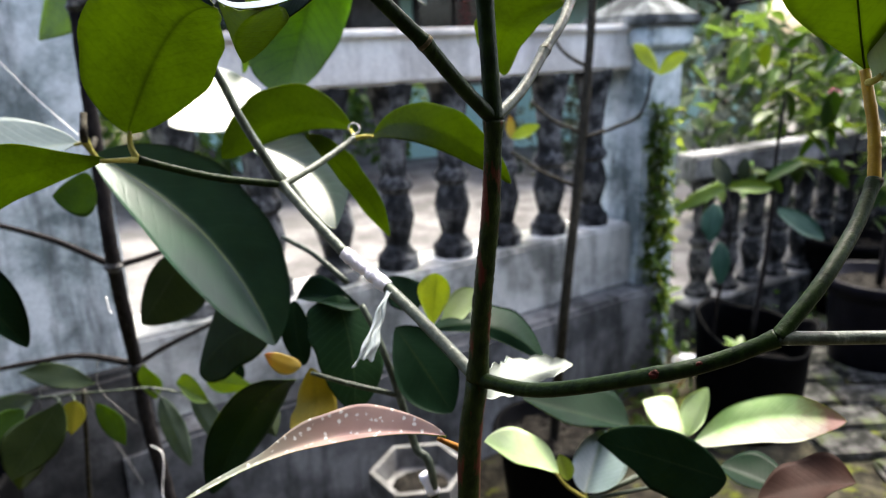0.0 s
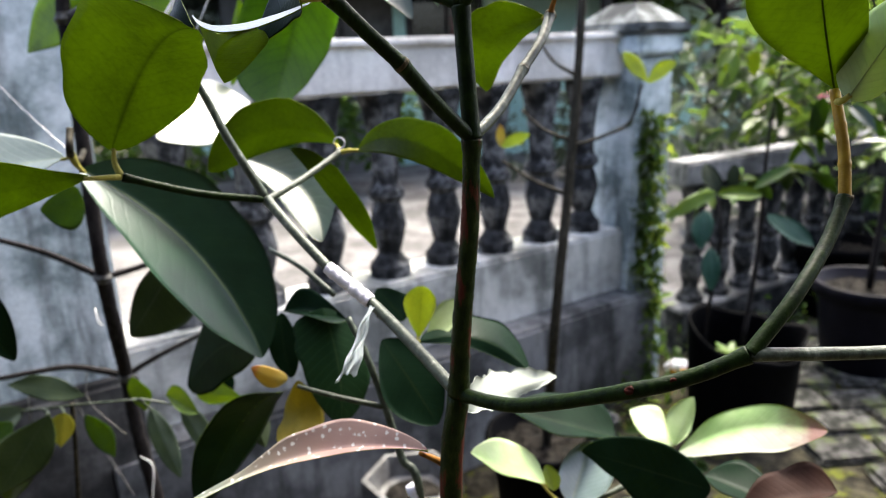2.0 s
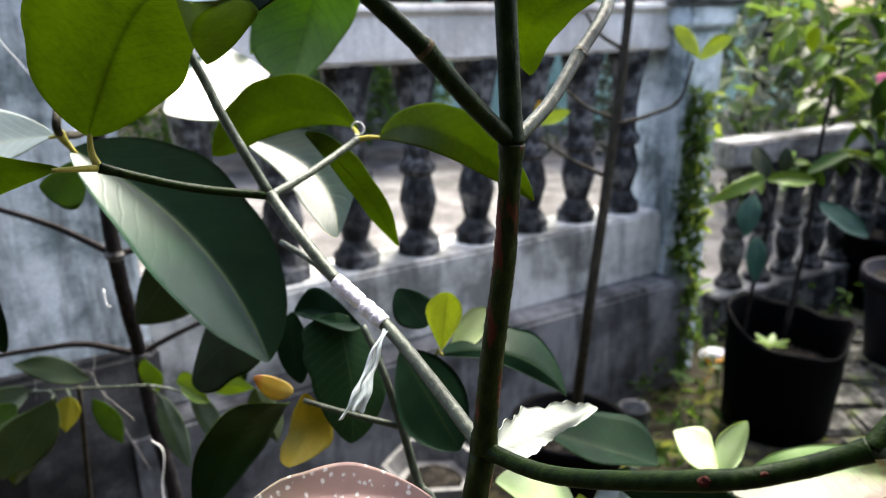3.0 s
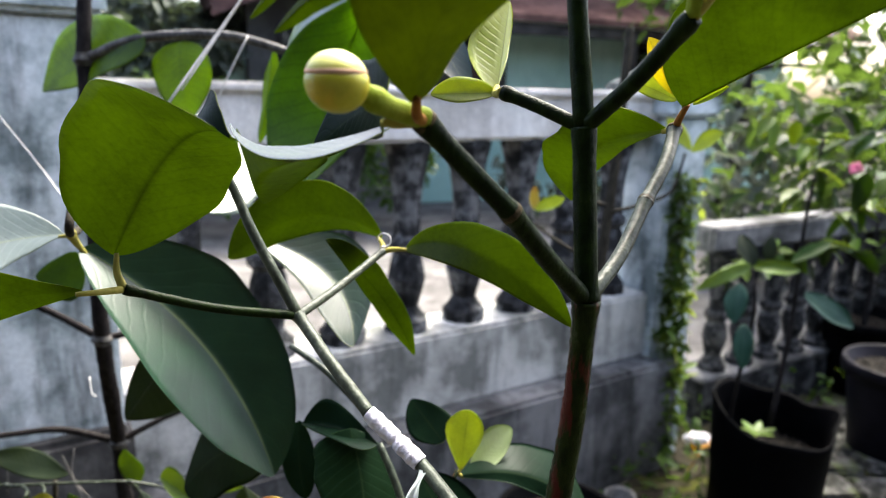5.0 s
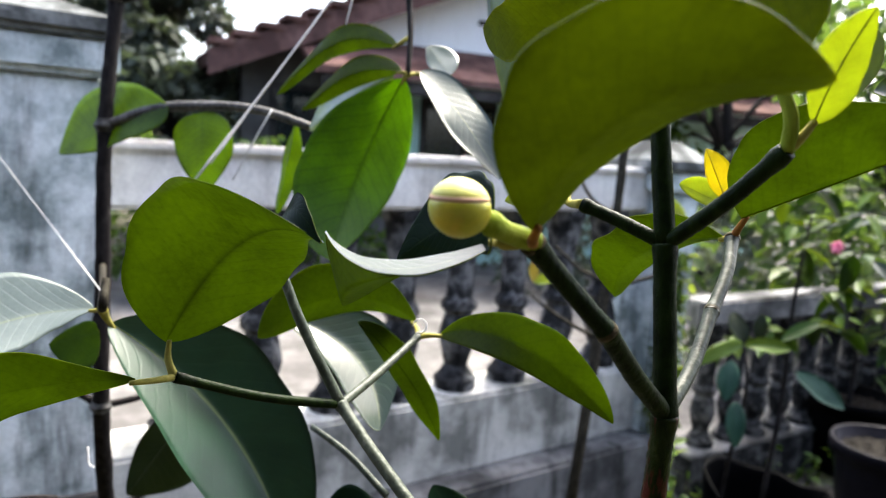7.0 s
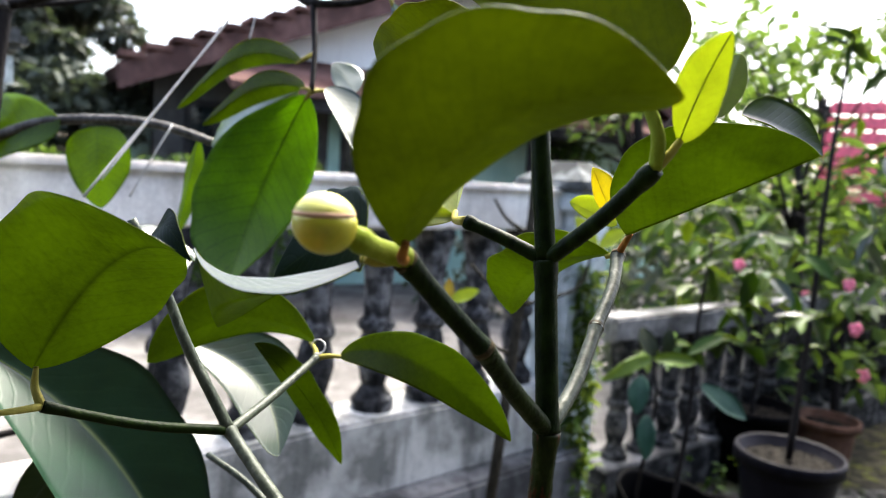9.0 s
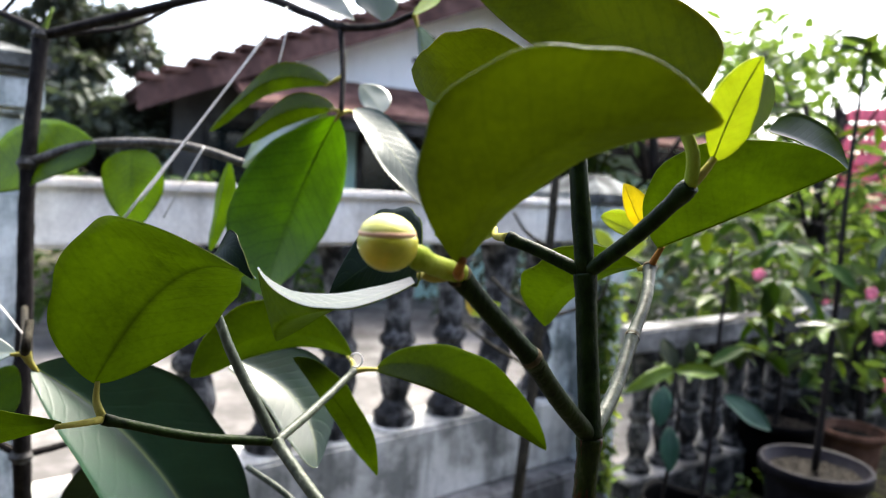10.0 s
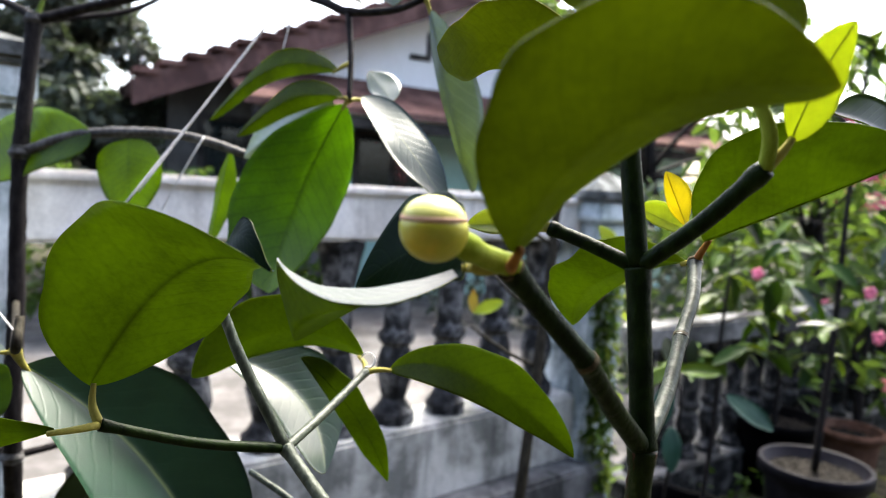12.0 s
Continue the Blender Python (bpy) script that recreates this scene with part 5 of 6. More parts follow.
# low leaves by the gate pillar
plant_e = thing("fruit_seedling", "straggly seedling with dull hanging leaves", "plant")
tube("stem", [(-0.62, 1.0, 0.0), (-0.61, 1.0, 0.5), (-0.5124, 0.8853, 0.8588)], 0.006, 0.003, BARK_MID, plant_e, 8, 5)
tube("branch", [(-0.5684, 0.8811, 0.8531), (-0.5124, 0.8847, 0.8565), (-0.4245, 0.8898, 0.8596)], 0.0022, 0.0015, STEM_GREY, plant_e, 8, 5)
leaf(plant_e, (-0.5183, 0.8362, 0.8700), (-0.5710, 0.7894, 0.7840), (-0.5853, 0.8131, 0.8351), (-0.5107, 0.8120, 0.8180), DULL, UNDER, stalk=(-0.5524, 0.8821, 0.8541), stalk_mat=STEM_GREY, full=0.85, up=SEEN)
leaf(plant_e, (-0.5145, 0.8640, 0.8569), (-0.5144, 0.8426, 0.8169), (-0.5345, 0.8580, 0.8388), (-0.4993, 0.8594, 0.8375), OLIVE, UNDER, stalk=(-0.5284, 0.8834, 0.8548), stalk_mat=STEM_GREY, full=0.85, up=SEEN)
leaf(plant_e, (-0.3381, 0.8770, 0.8734), (-0.2731, 0.8683, 0.8682), (-0.3143, 0.8820, 0.8877), (-0.3151, 0.8733, 0.8560), FAR_YOUNG, UNDER, full=0.85, up=SEEN)
leaf(plant_e, (-0.4866, 0.8712, 0.8786), (-0.5994, 0.8893, 0.8888), (-0.5433, 0.8947, 0.8984), (-0.5337, 0.8673, 0.8727), DULL, UNDER, full=0.85, up=SEEN)

leaf(plant_e, (-0.6046, 0.8102, 0.8662), (-0.6521, 0.7615, 0.8100), (-0.6426, 0.7968, 0.8618), (-0.6087, 0.7669, 0.8223), DULL, UNDER, full=0.85, up=SEEN)
leaf(plant_e, (-0.5063, 0.8995, 0.8335), (-0.4671, 0.8849, 0.7732), (-0.4991, 0.8901, 0.7979), (-0.4702, 0.8955, 0.8126), FAR_LEAF, UNDER, full=0.85, up=SEEN)
leaf(plant_e, (-0.5755, 0.8495, 0.8526), (-0.6245, 0.8254, 0.8112), (-0.6143, 0.8459, 0.8465), (-0.5822, 0.8291, 0.8171), FAR_LEAF, UNDER, full=0.85, up=SEEN)
leaf(plant_e, (-0.3258, 0.9247, 0.8940), (-0.3025, 0.9127, 0.8461), (-0.3385, 0.9178, 0.8709), (-0.2978, 0.9204, 0.8734), TOP2, UNDER, full=0.85, up=SEEN)
leaf(plant_e, (-0.2810, 0.8953, 0.8546), (-0.2462, 0.8599, 0.7947), (-0.2899, 0.8845, 0.8164), (-0.2459, 0.8883, 0.8225), DULL, UNDER, full=0.85, up=SEEN)
leaf(plant_e, (-0.4730, 0.9883, 0.8488), (-0.4567, 0.9750, 0.7973), (-0.4807, 0.9810, 0.8236), (-0.4456, 0.9824, 0.8224), GLOW, UNDER, full=0.85, up=SEEN)
leaf(plant_e, (-0.6085, 0.7688, 0.8293), (-0.6599, 0.7343, 0.7879), (-0.6444, 0.7674, 0.8305), (-0.6105, 0.7399, 0.7998), TOP2, UNDER, full=0.85, up=SEEN)
leaf(plant_e, (-0.5947, 0.905, 0.8413), (-0.7372, 0.86, 0.7560), (-0.6617, 0.89, 0.8361), (-0.6465, 0.87, 0.7827), SHEEN_GREY, UNDER, bow=0.08, stalk=(-0.5684, 0.8811, 0.8531), stalk_mat=STEM_GREY, full=0.7, up=SEEN)
leaf(plant_e, (-0.5497, 0.89, 0.8315), (-0.6201, 0.87, 0.7163), (-0.6237, 0.88, 0.7916), (-0.5594, 0.87, 0.7721), DULL, UNDER, bow=0.08, stalk=(-0.5524, 0.8821, 0.8541), stalk_mat=STEM_GREY, full=0.7, up=SEEN)
leaf(plant_e, (-0.4131, 0.90, 0.8390), (-0.3769, 0.88, 0.7397), (-0.4128, 0.89, 0.7884), (-0.3836, 0.90, 0.7971), SHEEN_GREY, UNDER, bow=0.05, stalk=(-0.4245, 0.8898, 0.8596), stalk_mat=STEM_GREY, full=0.7, up=SEEN)
leaf(plant_e, (-0.3710, 0.90, 0.8410), (-0.3290, 0.88, 0.7733), (-0.3591, 0.89, 0.8012), (-0.3350, 0.90, 0.8189), SHEEN_GREY, UNDER, bow=0.05, stalk=(-0.4245, 0.8898, 0.8596), stalk_mat=STEM_GREY, full=0.7, up=SEEN)
leaf(plant_e, (-0.3932, 0.91, 0.8538), (-0.3432, 0.89, 0.8343), (-0.3721, 0.91, 0.8666), (-0.3675, 0.89, 0.8365), FAR_YOUNG, UNDER, full=0.7, up=SEEN)

grow_bag((-0.62, 1.0, 0.0), 0.13, 0.30, "black polythene grow bag with a seedling")
grow_bag((-0.95, 1.05, 0.0), 0.17, 0.62, "tall black polythene bag by the gate pillar")
grow_bag((-0.02, 0.56, 0.0), 0.11, 0.26, "small black polythene grow bag")
grow_bag((0.12, 0.62, 0.0), 0.11, 0.26, "small black polythene grow bag with a leggy seedling")
grow_bag((-0.52, 1.12, 0.0), 0.16, 0.28, "black polythene grow bag of the tall tree")

# twine
def twine(label, pts, r=0.0011, material=TWINE):
    ob = tube("twine", pts, r, r, material, None, 6, 5, wobble=0.3)
    return tagged(ob, label, "string", "white twine strands")


twine("white plastic twine tied to a branch", [(-0.1740, 0.9015, 1.5530), (-0.2419, 0.8388, 1.4283), (-0.3014, 0.7765, 1.3207)], 0.0013)
twine("white plastic twine beside the first strand", [(-0.1770, 0.9068, 1.5516), (-0.2496, 0.8439, 1.4187), (-0.2927, 0.7969, 1.3365)], 0.0007)
twine("thin white twine hanging from the limb", [(-0.2759, 0.9710, 1.3997), (-0.2902, 0.9600, 1.3682), (-0.3180, 0.9588, 1.3133)])
twine("thin white twine with a frayed end", [(-0.1689, 0.9008, 1.5502), (-0.1755, 0.8990, 1.5156), (-0.1807, 0.8978, 1.4917)], 0.0009)
twine("thin white twine stretched past the pillar", [(-0.6727, 1.0473, 1.3480), (-0.5512, 0.9699, 1.2550), (-0.3741, 0.7505, 1.2093)], 0.0006)
twine("thin white twine hanging by the stem", [(-0.4720, 0.9123, 0.9866), (-0.4680, 0.9065, 0.9684), (-0.4613, 0.9055, 0.9646)], 0.0009)
twine("white twine tied round the dark stem", [(-0.4788, 0.9815, 0.7151), (-0.4514, 0.9595, 0.7088), (-0.4532, 0.9407, 0.6515), (-0.4327, 0.9306, 0.6178)], 0.0008)


twine("slack dull twine across the low leaves", [(-0.7200, 1.25, 0.6850), (-0.7413, 1.320, 0.5841), (-0.6734, 1.318, 0.4217)], 0.0012, TWINE_DULL)
twine("thin dull twine hanging beside the dark stem", [(-0.4934, 0.9, 0.8969), (-0.4967, 0.9, 0.8530), (-0.4538, 0.9, 0.8000)], 0.0007, TWINE_DULL)
twine("short thin twine end under the bare twig", [(-0.5769, 0.9, 0.8915), (-0.5851, 0.9, 0.8294)], 0.0007, TWINE_DULL)


# ---- more potted plants ----
def card(name, length, width, material, seed):
    """One small leaf mesh, tip along x, to be shared by alike leaves."""
    rnd = random.Random(seed)
    ns_, nv_ = 6, 2
    verts, faces, uvs = [], [], []
    bend = rnd.uniform(-0.25, -0.05)
    for i in range(ns_ + 1):
        s = i / ns_
        p = max(math.sin(math.pi * s ** 0.85), 0.02) ** 0.7
        for j in range(-nv_, nv_ + 1):
            v = j / nv_
            verts.append((s * length, v * p * width / 2, bend * length * s * s + 0.18 * width * v * v * p))
            uvs.append((s, v))
    m = 2 * nv_ + 1
    count = len(verts)
    verts += [(x, y, z - 0.0006) for x, y, z in verts]
    for i in range(ns_):
        for j in range(m - 1):
            q = (i * m + j, (i + 1) * m + j, (i + 1) * m + j + 1, i * m + j + 1)
            faces += [q[::-1], tuple(x + count for x in q)]
    me = bpy.data.meshes.new(name)
    me.from_pydata(verts, [], faces)
    me.materials.append(material)
    me.polygons.foreach_set("use_smooth", [True] * len(me.polygons))
    layer = me.uv_layers.new(name="UVMap")
    for loop in me.loops:
        layer.data[loop.index].uv = (uvs + uvs)[loop.vertex_index]
    return me


SHAPES = [card("leaf", 0.11, 0.045, FAR_LEAF, 1), card("leaf", 0.13, 0.05, FAR_LEAF, 2), card("leaf", 0.09, 0.04, FAR_YOUNG, 3), card("leaf", 0.15, 0.055, TOP, 4), card("leaf", 0.06, 0.028, FAR_YOUNG, 5)]


def bush(name, label, foot, top, r_stem, twigs, leaves, spread, low, seed, kinds=(0, 1, 2, 3), material=BARK_DARK, scale=1.0):
    rnd = random.Random(seed)
    p = thing(name, label, "plant")
    foot, top = Vector(foot), Vector(top)
    tube("stem", [foot, foot.lerp(top, 0.35) + Vector((0.012, 0.01, 0)), foot.lerp(top, 0.7) - Vector((0.01, 0, 0)), top], r_stem, r_stem * 0.45, material, p, 8, 5, wobble=0.2)
    ends = []
    for k in range(twigs):
        f = low + (1 - low) * (k + rnd.random()) / twigs
        s = foot.lerp(top, min(f, 1))
        a = rnd.uniform(0, 6.28)
        reach = spread * rnd.uniform(0.5, 1.0) * (1.15 - 0.5 * abs(f - 0.6))
        e = s + Vector((math.cos(a) * reach, math.sin(a) * reach, rnd.uniform(0.0, 0.6) * reach))
        mid = s.lerp(e, 0.5) + Vector((0, 0, 0.06 * reach))
        tube("twig", [s, mid, e], r_stem * 0.3, r_stem * 0.15, material, p, 6, 3)
        ends.append((s, mid, e))
    for k in range(leaves):
        s, mid, e = ends[k % len(ends)]
        t = rnd.uniform(0.35, 1.0)
        at = s.lerp(mid, t * 2) if t < 0.5 else mid.lerp(e, t * 2 - 1)
        o = new("leaf", SHAPES[rnd.choice(kinds)])
        o.parent = p
        a = rnd.uniform(0, 360)
        sc = scale * rnd.uniform(0.75, 1.25)
        o.matrix_basis = Matrix.Translation(at) @ Euler((radians(rnd.uniform(-35, 35)), radians(rnd.uniform(-25, 65)), radians(a))).to_matrix().to_4x4() @ Matrix.Scale(sc, 4)
    return p


bush("potted_sapling", "thin dark-stemmed sapling with sparse leaves in a black pot", (1.01, 2.22, 0.31), (1.115, 2.33, 1.25), 0.009, 12, 52, 0.22, 0.5, 11, (0, 2, 2, 2, 1), scale=1.0)
bush("potted_sapling", "tall dark-stemmed sapling in a blue pot", (1.685, 2.64, 0.34), (1.72, 2.62, 1.95), 0.014, 14, 64, 0.36, 0.34, 12, (0, 1, 2, 3, 2), scale=1.05)
# slim sapling against the balustrade
slim = thing("slim_sapling", "slim brown sapling with thin bare side twigs and two yellow leaves", "plant")
ST = (0.3403, 1.7191, 1.241)
tube("stem", [(0.26, 1.72, 0.0), (0.27, 1.72, 0.3), (0.2686, 1.5896, 0.6664), (0.3133, 1.6671, 1.0077), ST, (0.3614, 1.7788, 1.4683), (0.3610, 1.7805, 1.4758)], 0.014, 0.009, BARK_MID, slim, 10, 6, wobble=0.2)
tube("twig", [(0.3232, 1.6774, 1.0795), (0.3990, 1.6746, 1.1036), (0.4570, 1.6736, 1.1344), (0.4803, 1.6766, 1.2168)], 0.005, 0.003, BARK_MID, slim, 8, 5)
tube("twig", [(0.3210, 1.6810, 1.0924), (0.2568, 1.6985, 1.1193), (0.2047, 1.7114, 1.1663)], 0.005, 0.003, BARK_MID, slim, 8, 5)
tube("twig", [(0.3026, 1.6560, 0.9693), (0.2259, 1.6652, 1.0043), (0.1538, 1.6782, 1.0519)], 0.005, 0.003, BARK_MID, slim, 8, 5)
tube("twig", [(0.3401, 1.7130, 1.2396), (0.2856, 1.7221, 1.2734), (0.2540, 1.7349, 1.3191)], 0.005, 0.003, BARK_MID, slim, 8, 5)
leaf(slim, (0.4935, 1.6784, 1.2226), (0.4399, 1.6971, 1.2896), (0.4784, 1.6928, 1.2732), (0.4490, 1.6863, 1.2517), YOUNG, YOUNG, ns=10, nv=3, rib=False)
leaf(slim, (0.4935, 1.6777, 1.2201), (0.5640, 1.6910, 1.2639), (0.5211, 1.6910, 1.2654), (0.5329, 1.6813, 1.2312), YOUNG, YOUNG, ns=10, nv=3, rib=False)
leaf(slim, (0.1475, 1.6070, 1.0944), (0.2124, 1.6151, 1.1204), (0.1740, 1.6151, 1.1218), (0.1860, 1.6081, 1.0968), YOUNG, YOUNG, ns=10, nv=3, rib=False)
leaf(slim, (0.1475, 1.6070, 1.0944), (0.1467, 1.6211, 1.1436), (0.1356, 1.6141, 1.1194), (0.1573, 1.6141, 1.1187), YELLOW, YOUNG, ns=10, nv=3, rib=False)
pot("plant_pot", (0.26, 1.72, 0.0), 0.15, 0.3, POTBLACK, "black plastic pot of the slim sapling")


drop = thing("drooping_seedling", "small seedling with drooping blue-green leaves", "plant")
DT = (0.8414, 2.1057, 0.8578)
tube("stem", [(0.86, 2.2, 0.0), (0.87, 2.19, 0.4), (0.8445, 2.0614, 0.7360), DT], 0.007, 0.004, BARK_DARK, drop, 8, 5)
for base_, tip_, a_, b_, m_ in (
        (DT, (0.6634, 2.0387, 0.8047), (0.7606, 2.0867, 0.8647), (0.7500, 2.0633, 0.8181), FAR_YOUNG), (DT, (0.9821, 2.1044, 0.8525), (0.9144, 2.1120, 0.8799), (0.9128, 2.0804, 0.8410), FAR_YOUNG),
        ((0.7942, 2.0643, 0.8213), (0.7690, 2.0144, 0.7166), (0.7446, 2.0400, 0.7717), (0.8081, 2.0298, 0.7717), BLUISH), ((0.8067, 2.0333, 0.7099), (0.7943, 1.9804, 0.5944), (0.7703, 2.0082, 0.6570), (0.8254, 1.9981, 0.6579), BLUISH),
        ((0.9706, 2.0396, 0.8061), (1.0940, 1.9945, 0.7178), (1.0568, 2.0321, 0.7786), (1.0037, 2.0020, 0.7452), BLUISH), (DT, (0.8254, 2.1610, 0.9449), (0.7990, 2.1298, 0.9073), (0.8593, 2.1292, 0.9051), DULL),
        ((0.9207, 2.1801, 0.9383), (0.9103, 2.1566, 0.8540), (0.8926, 2.1686, 0.8970), (0.9365, 2.1682, 0.8953), DULL)):
    leaf(drop, base_, tip_, a_, b_, m_, m_, ns=12, nv=3, bow=0.05, up=SEEN)
bpot_leaf = thing("pot_seedling", "tiny pale green seedling in the black grow pot", "plant")
tube("stem", [(0.95, 2.20, 0.2), (0.95, 2.175, 0.31)], 0.003, 0.002, PETIOLE, bpot_leaf, 6, 3)
for a_ in range(6):
    q_ = Vector((0.95, 2.175, 0.305))
    d_ = Vector((math.cos(a_ * 1.05), math.sin(a_ * 1.05), 0.25))
    n_ = Vector((-d_.y, d_.x, 0)) * 0.014
    leaf(bpot_leaf, q_, q_ + d_ * 0.06, q_ + d_ * 0.028 + n_, q_ + d_ * 0.028 - n_, FAR_YOUNG, FAR_YOUNG, ns=8, nv=2, rib=False)
bm = bmesh.new()
bmesh.ops.create_icosphere(bm, subdivisions=2, radius=0.045, matrix=pose(0.95, 2.66, 0.03) @ Matrix.Diagonal((1.3, 0.8, 0.6, 1)))
for v in bm.verts:
    v.co += v.normal * 0.006 * noise.noise(v.co * 40)
pipe = lathe("pipe", [(0.046, -0.01), (0.046, 0.115), (0.05, 0.12), (0.046, 0.123), (0.038, 0.115), (0.038, 0.02)], CONC_LOW, None, (0.515, 2.1, 0.0), 20)
tagged(pipe, "short grey pipe end standing in the mossy soil", "pipe")
tagged(part("stone", bm, PLASTER, None), "small pale stone lying on the soil", "stone")

# weeds and ivy at the foot of the pillar
def leaf_stuff(name, label, category, centres, count, size, material, seed, parent=None, flat=0.6):
    """Many small leaves in one mesh, scattered round the centres (x, y, z, rx, ry, rz)."""
    rnd = random.Random(seed)
    verts, faces, uvs = [], [], []
    for k in range(count):
        cx, cy, cz, rx, ry, rz = centres[k % len(centres)]
        while True:
            u = Vector((rnd.uniform(-1, 1), rnd.uniform(-1, 1), rnd.uniform(-1, 1)))
            if u.length < 1:
                break
        u = u.normalized() * u.length ** flat
        at = Vector((cx + u.x * rx, cy + u.y * ry, cz + u.z * rz))
        m = Matrix.Translation(at) @ Euler((rnd.uniform(-1, 1), rnd.uniform(-0.6, 1.2), rnd.uniform(0, 6.28))).to_matrix().to_4x4() @ Matrix.Scale(size * rnd.uniform(0.6, 1.4), 4)
        n = len(verts)
        shape = ((0, 0, 0), (0.35, 0.2, 0.04), (0.7, 0.16, 0.0), (1, 0, -0.12), (0.7, -0.16, 0.0), (0.35, -0.2, 0.04), (0.5, 0, -0.03))
        verts += [m @ Vector(q) for q in shape]
        uvs += [(q[0], q[1] * 4) for q in shape]
        faces += [(n, n + 6, n + 1), (n + 1, n + 6, n + 2), (n + 2, n + 6, n + 3), (n, n + 5, n + 6), (n + 5, n + 4, n + 6), (n + 4, n + 3, n + 6)]
    ob = mesh_ob(name, verts, faces, material, parent, label, uvs=uvs)
    if not parent:
        tagged(ob, label, category, kind="stuff")
    return ob


corner = F0 + FD * 0.79 - FN * 0.16
leaf_stuff("ivy", "creeping ivy on the corner of the pillar", "ivy", [(corner.x + 0.01 * (k % 2), corner.y - 0.015, 0.15 + 0.14 * k, 0.045, 0.04, 0.09) for k in range(7)], 560, 0.05, FAR_LEAF, 21)
leaf_stuff("ivy", "young bright green ivy shoots on the pillar corner", "ivy", [(corner.x + 0.02 * (k % 2), corner.y - 0.03, 0.2 + 0.16 * k, 0.05, 0.04, 0.08) for k in range(6)], 200, 0.045, FAR_YOUNG, 24)
leaf_stuff("withered_leaves", "withered orange leaves at the foot of the pillar", "leaves", [(corner.x + 0.12, corner.y - 0.12, 0.13, 0.04, 0.05, 0.08)], 7, 0.06, WITHERED, 25)
leaf_stuff("weeds", "low weeds along the foot of the balustrade", "weeds", [(0.75, 2.35, 0.06, 0.25, 0.15, 0.08), (1.1, 2.75, 0.08, 0.3, 0.12, 0.1), (1.6, 3.0, 0.08, 0.4, 0.12, 0.1), (0.6, 2.1, 0.03, 0.3, 0.2, 0.04)], 420, 0.05, FAR_LEAF, 22)


# ---- far side: house, hedge, trees ----
def house():
    h = thing("house", "small white gabled house with a brown tiled roof and mint walls", "house")
    M = pose(-0.2, 8.6, 0.0, 0, 0, 25)
    left, right, peak, top, pitch = -2.6, 5.9, 1.65, 4.03, 0.42

    def wall(name, x0, x1, y0, y1, z0, z1, material, label=""):
        bm = bmesh.new()
        box_bm(bm, M @ Matrix.Translation(((x0 + x1) / 2, (y0 + y1) / 2, (z0 + z1) / 2)), x1 - x0, y1 - y0, z1 - z0, 0.01)
        return part(name, bm, material, h, label)

    def slab(name, corners, rise, material, label):
        bm = bmesh.new()
        lo = [bm.verts.new(M @ Vector(v)) for v in corners]
        hi = [bm.verts.new(M @ (Vector(v) + Vector(rise))) for v in corners]
        bm.faces.new(lo)
        bm.faces.new(hi[::-1])
        for i in range(len(lo)):
            k = (i + 1) % len(lo)
            bm.faces.new((lo[i], hi[i], hi[k], lo[k]))
        return part(name, bm, material, h, label)

    def slope(x, drop=0.0):
        return top - pitch * abs(x - peak) - drop

    wall("wall", -0.3, right - 0.4, 0.0, 0.18, 0.0, 2.5, MINT, "mint green plastered wall")
    # left stretch is in shade: painted dull grey instead of mint
    wall("wall", left + 0.4, -0.3, 0.003, 0.18, 0.0, 2.5, PLASTER_DULL, "left wall with its shade put into a dull grey colour")
    wall("side_wall", left + 0.4, left + 0.58, 0.18, 5.0, 0.0, 2.2, MINT)
    wall("side_wall", right - 0.58, right - 0.4, 0.18, 5.0, 0.0, 2.2, MINT)
    slab("gable", [(left + 0.6, 0.02, 2.48), (right - 0.6, 0.02, 2.48), (peak, 0.02, slope(peak, 0.22))], (0, 0.16, 0), PLASTER, "white plastered gable")
    for a in (left, right):
        z = slope(a)
        slab("roof_slope", [(a, -0.5, z - 0.17), (peak, -0.5, top - 0.17), (peak, 5.2, top - 0.17), (a, 5.2, z - 0.17)], (0, 0, 0.15), ROOF, "weathered brown tiled roof slope")
        slab("fascia", [(a, -0.54, z - 0.27), (peak, -0.54, top - 0.27), (peak, -0.5, top - 0.27), (a, -0.5, z - 0.27)], (0, 0, 0.24), FASCIA, "brown painted fascia board")
    # tiles of the roof edge, seen end on
    for a in (left, right):
        for k in range(18):
            x = a + (peak - a) * (k + 0.5) / 18
            d = 0.5 * abs(peak - a) / 18
            slab("roof_tile", [(x - d * 0.95, -0.58, slope(x) - 0.02), (x + d * 0.95, -0.58, slope(x) - 0.02), (x + d * 0.95, -0.2, slope(x) - 0.02), (x - d * 0.95, -0.2, slope(x) - 0.02)], (0, 0, 0.055), ROOF, "")
    # vent slit and downpipe bracket on the gable
    wall("vent", 0.55, 0.80, -0.02, 0.04, 2.90, 2.96, DARKWOOD, "dark vent slit")
    wall("vent_side", 0.78, 0.84, -0.02, 0.04, 2.90, 3.25, PLASTER_DULL, "grey upright beside the vent")
    # porch roof in front of the wall
    slab("porch_roof", [(-1.7, -1.05, 2.06), (right, -1.05, 2.06), (right, 0.0, 2.50), (-1.7, 0.0, 2.50)], (0, 0, 0.07), ROOF, "low brown tiled porch roof")
    wall("porch_beam", -1.6, right - 0.1, -1.0, -0.92, 1.93, 2.05, DARKWOOD, "dark timber beam")
    for x in (-1.5, 1.95, 5.6):
        wall("porch_post", x - 0.05, x + 0.05, -1.01, -0.91, 0.0, 1.95, DARKWOOD)
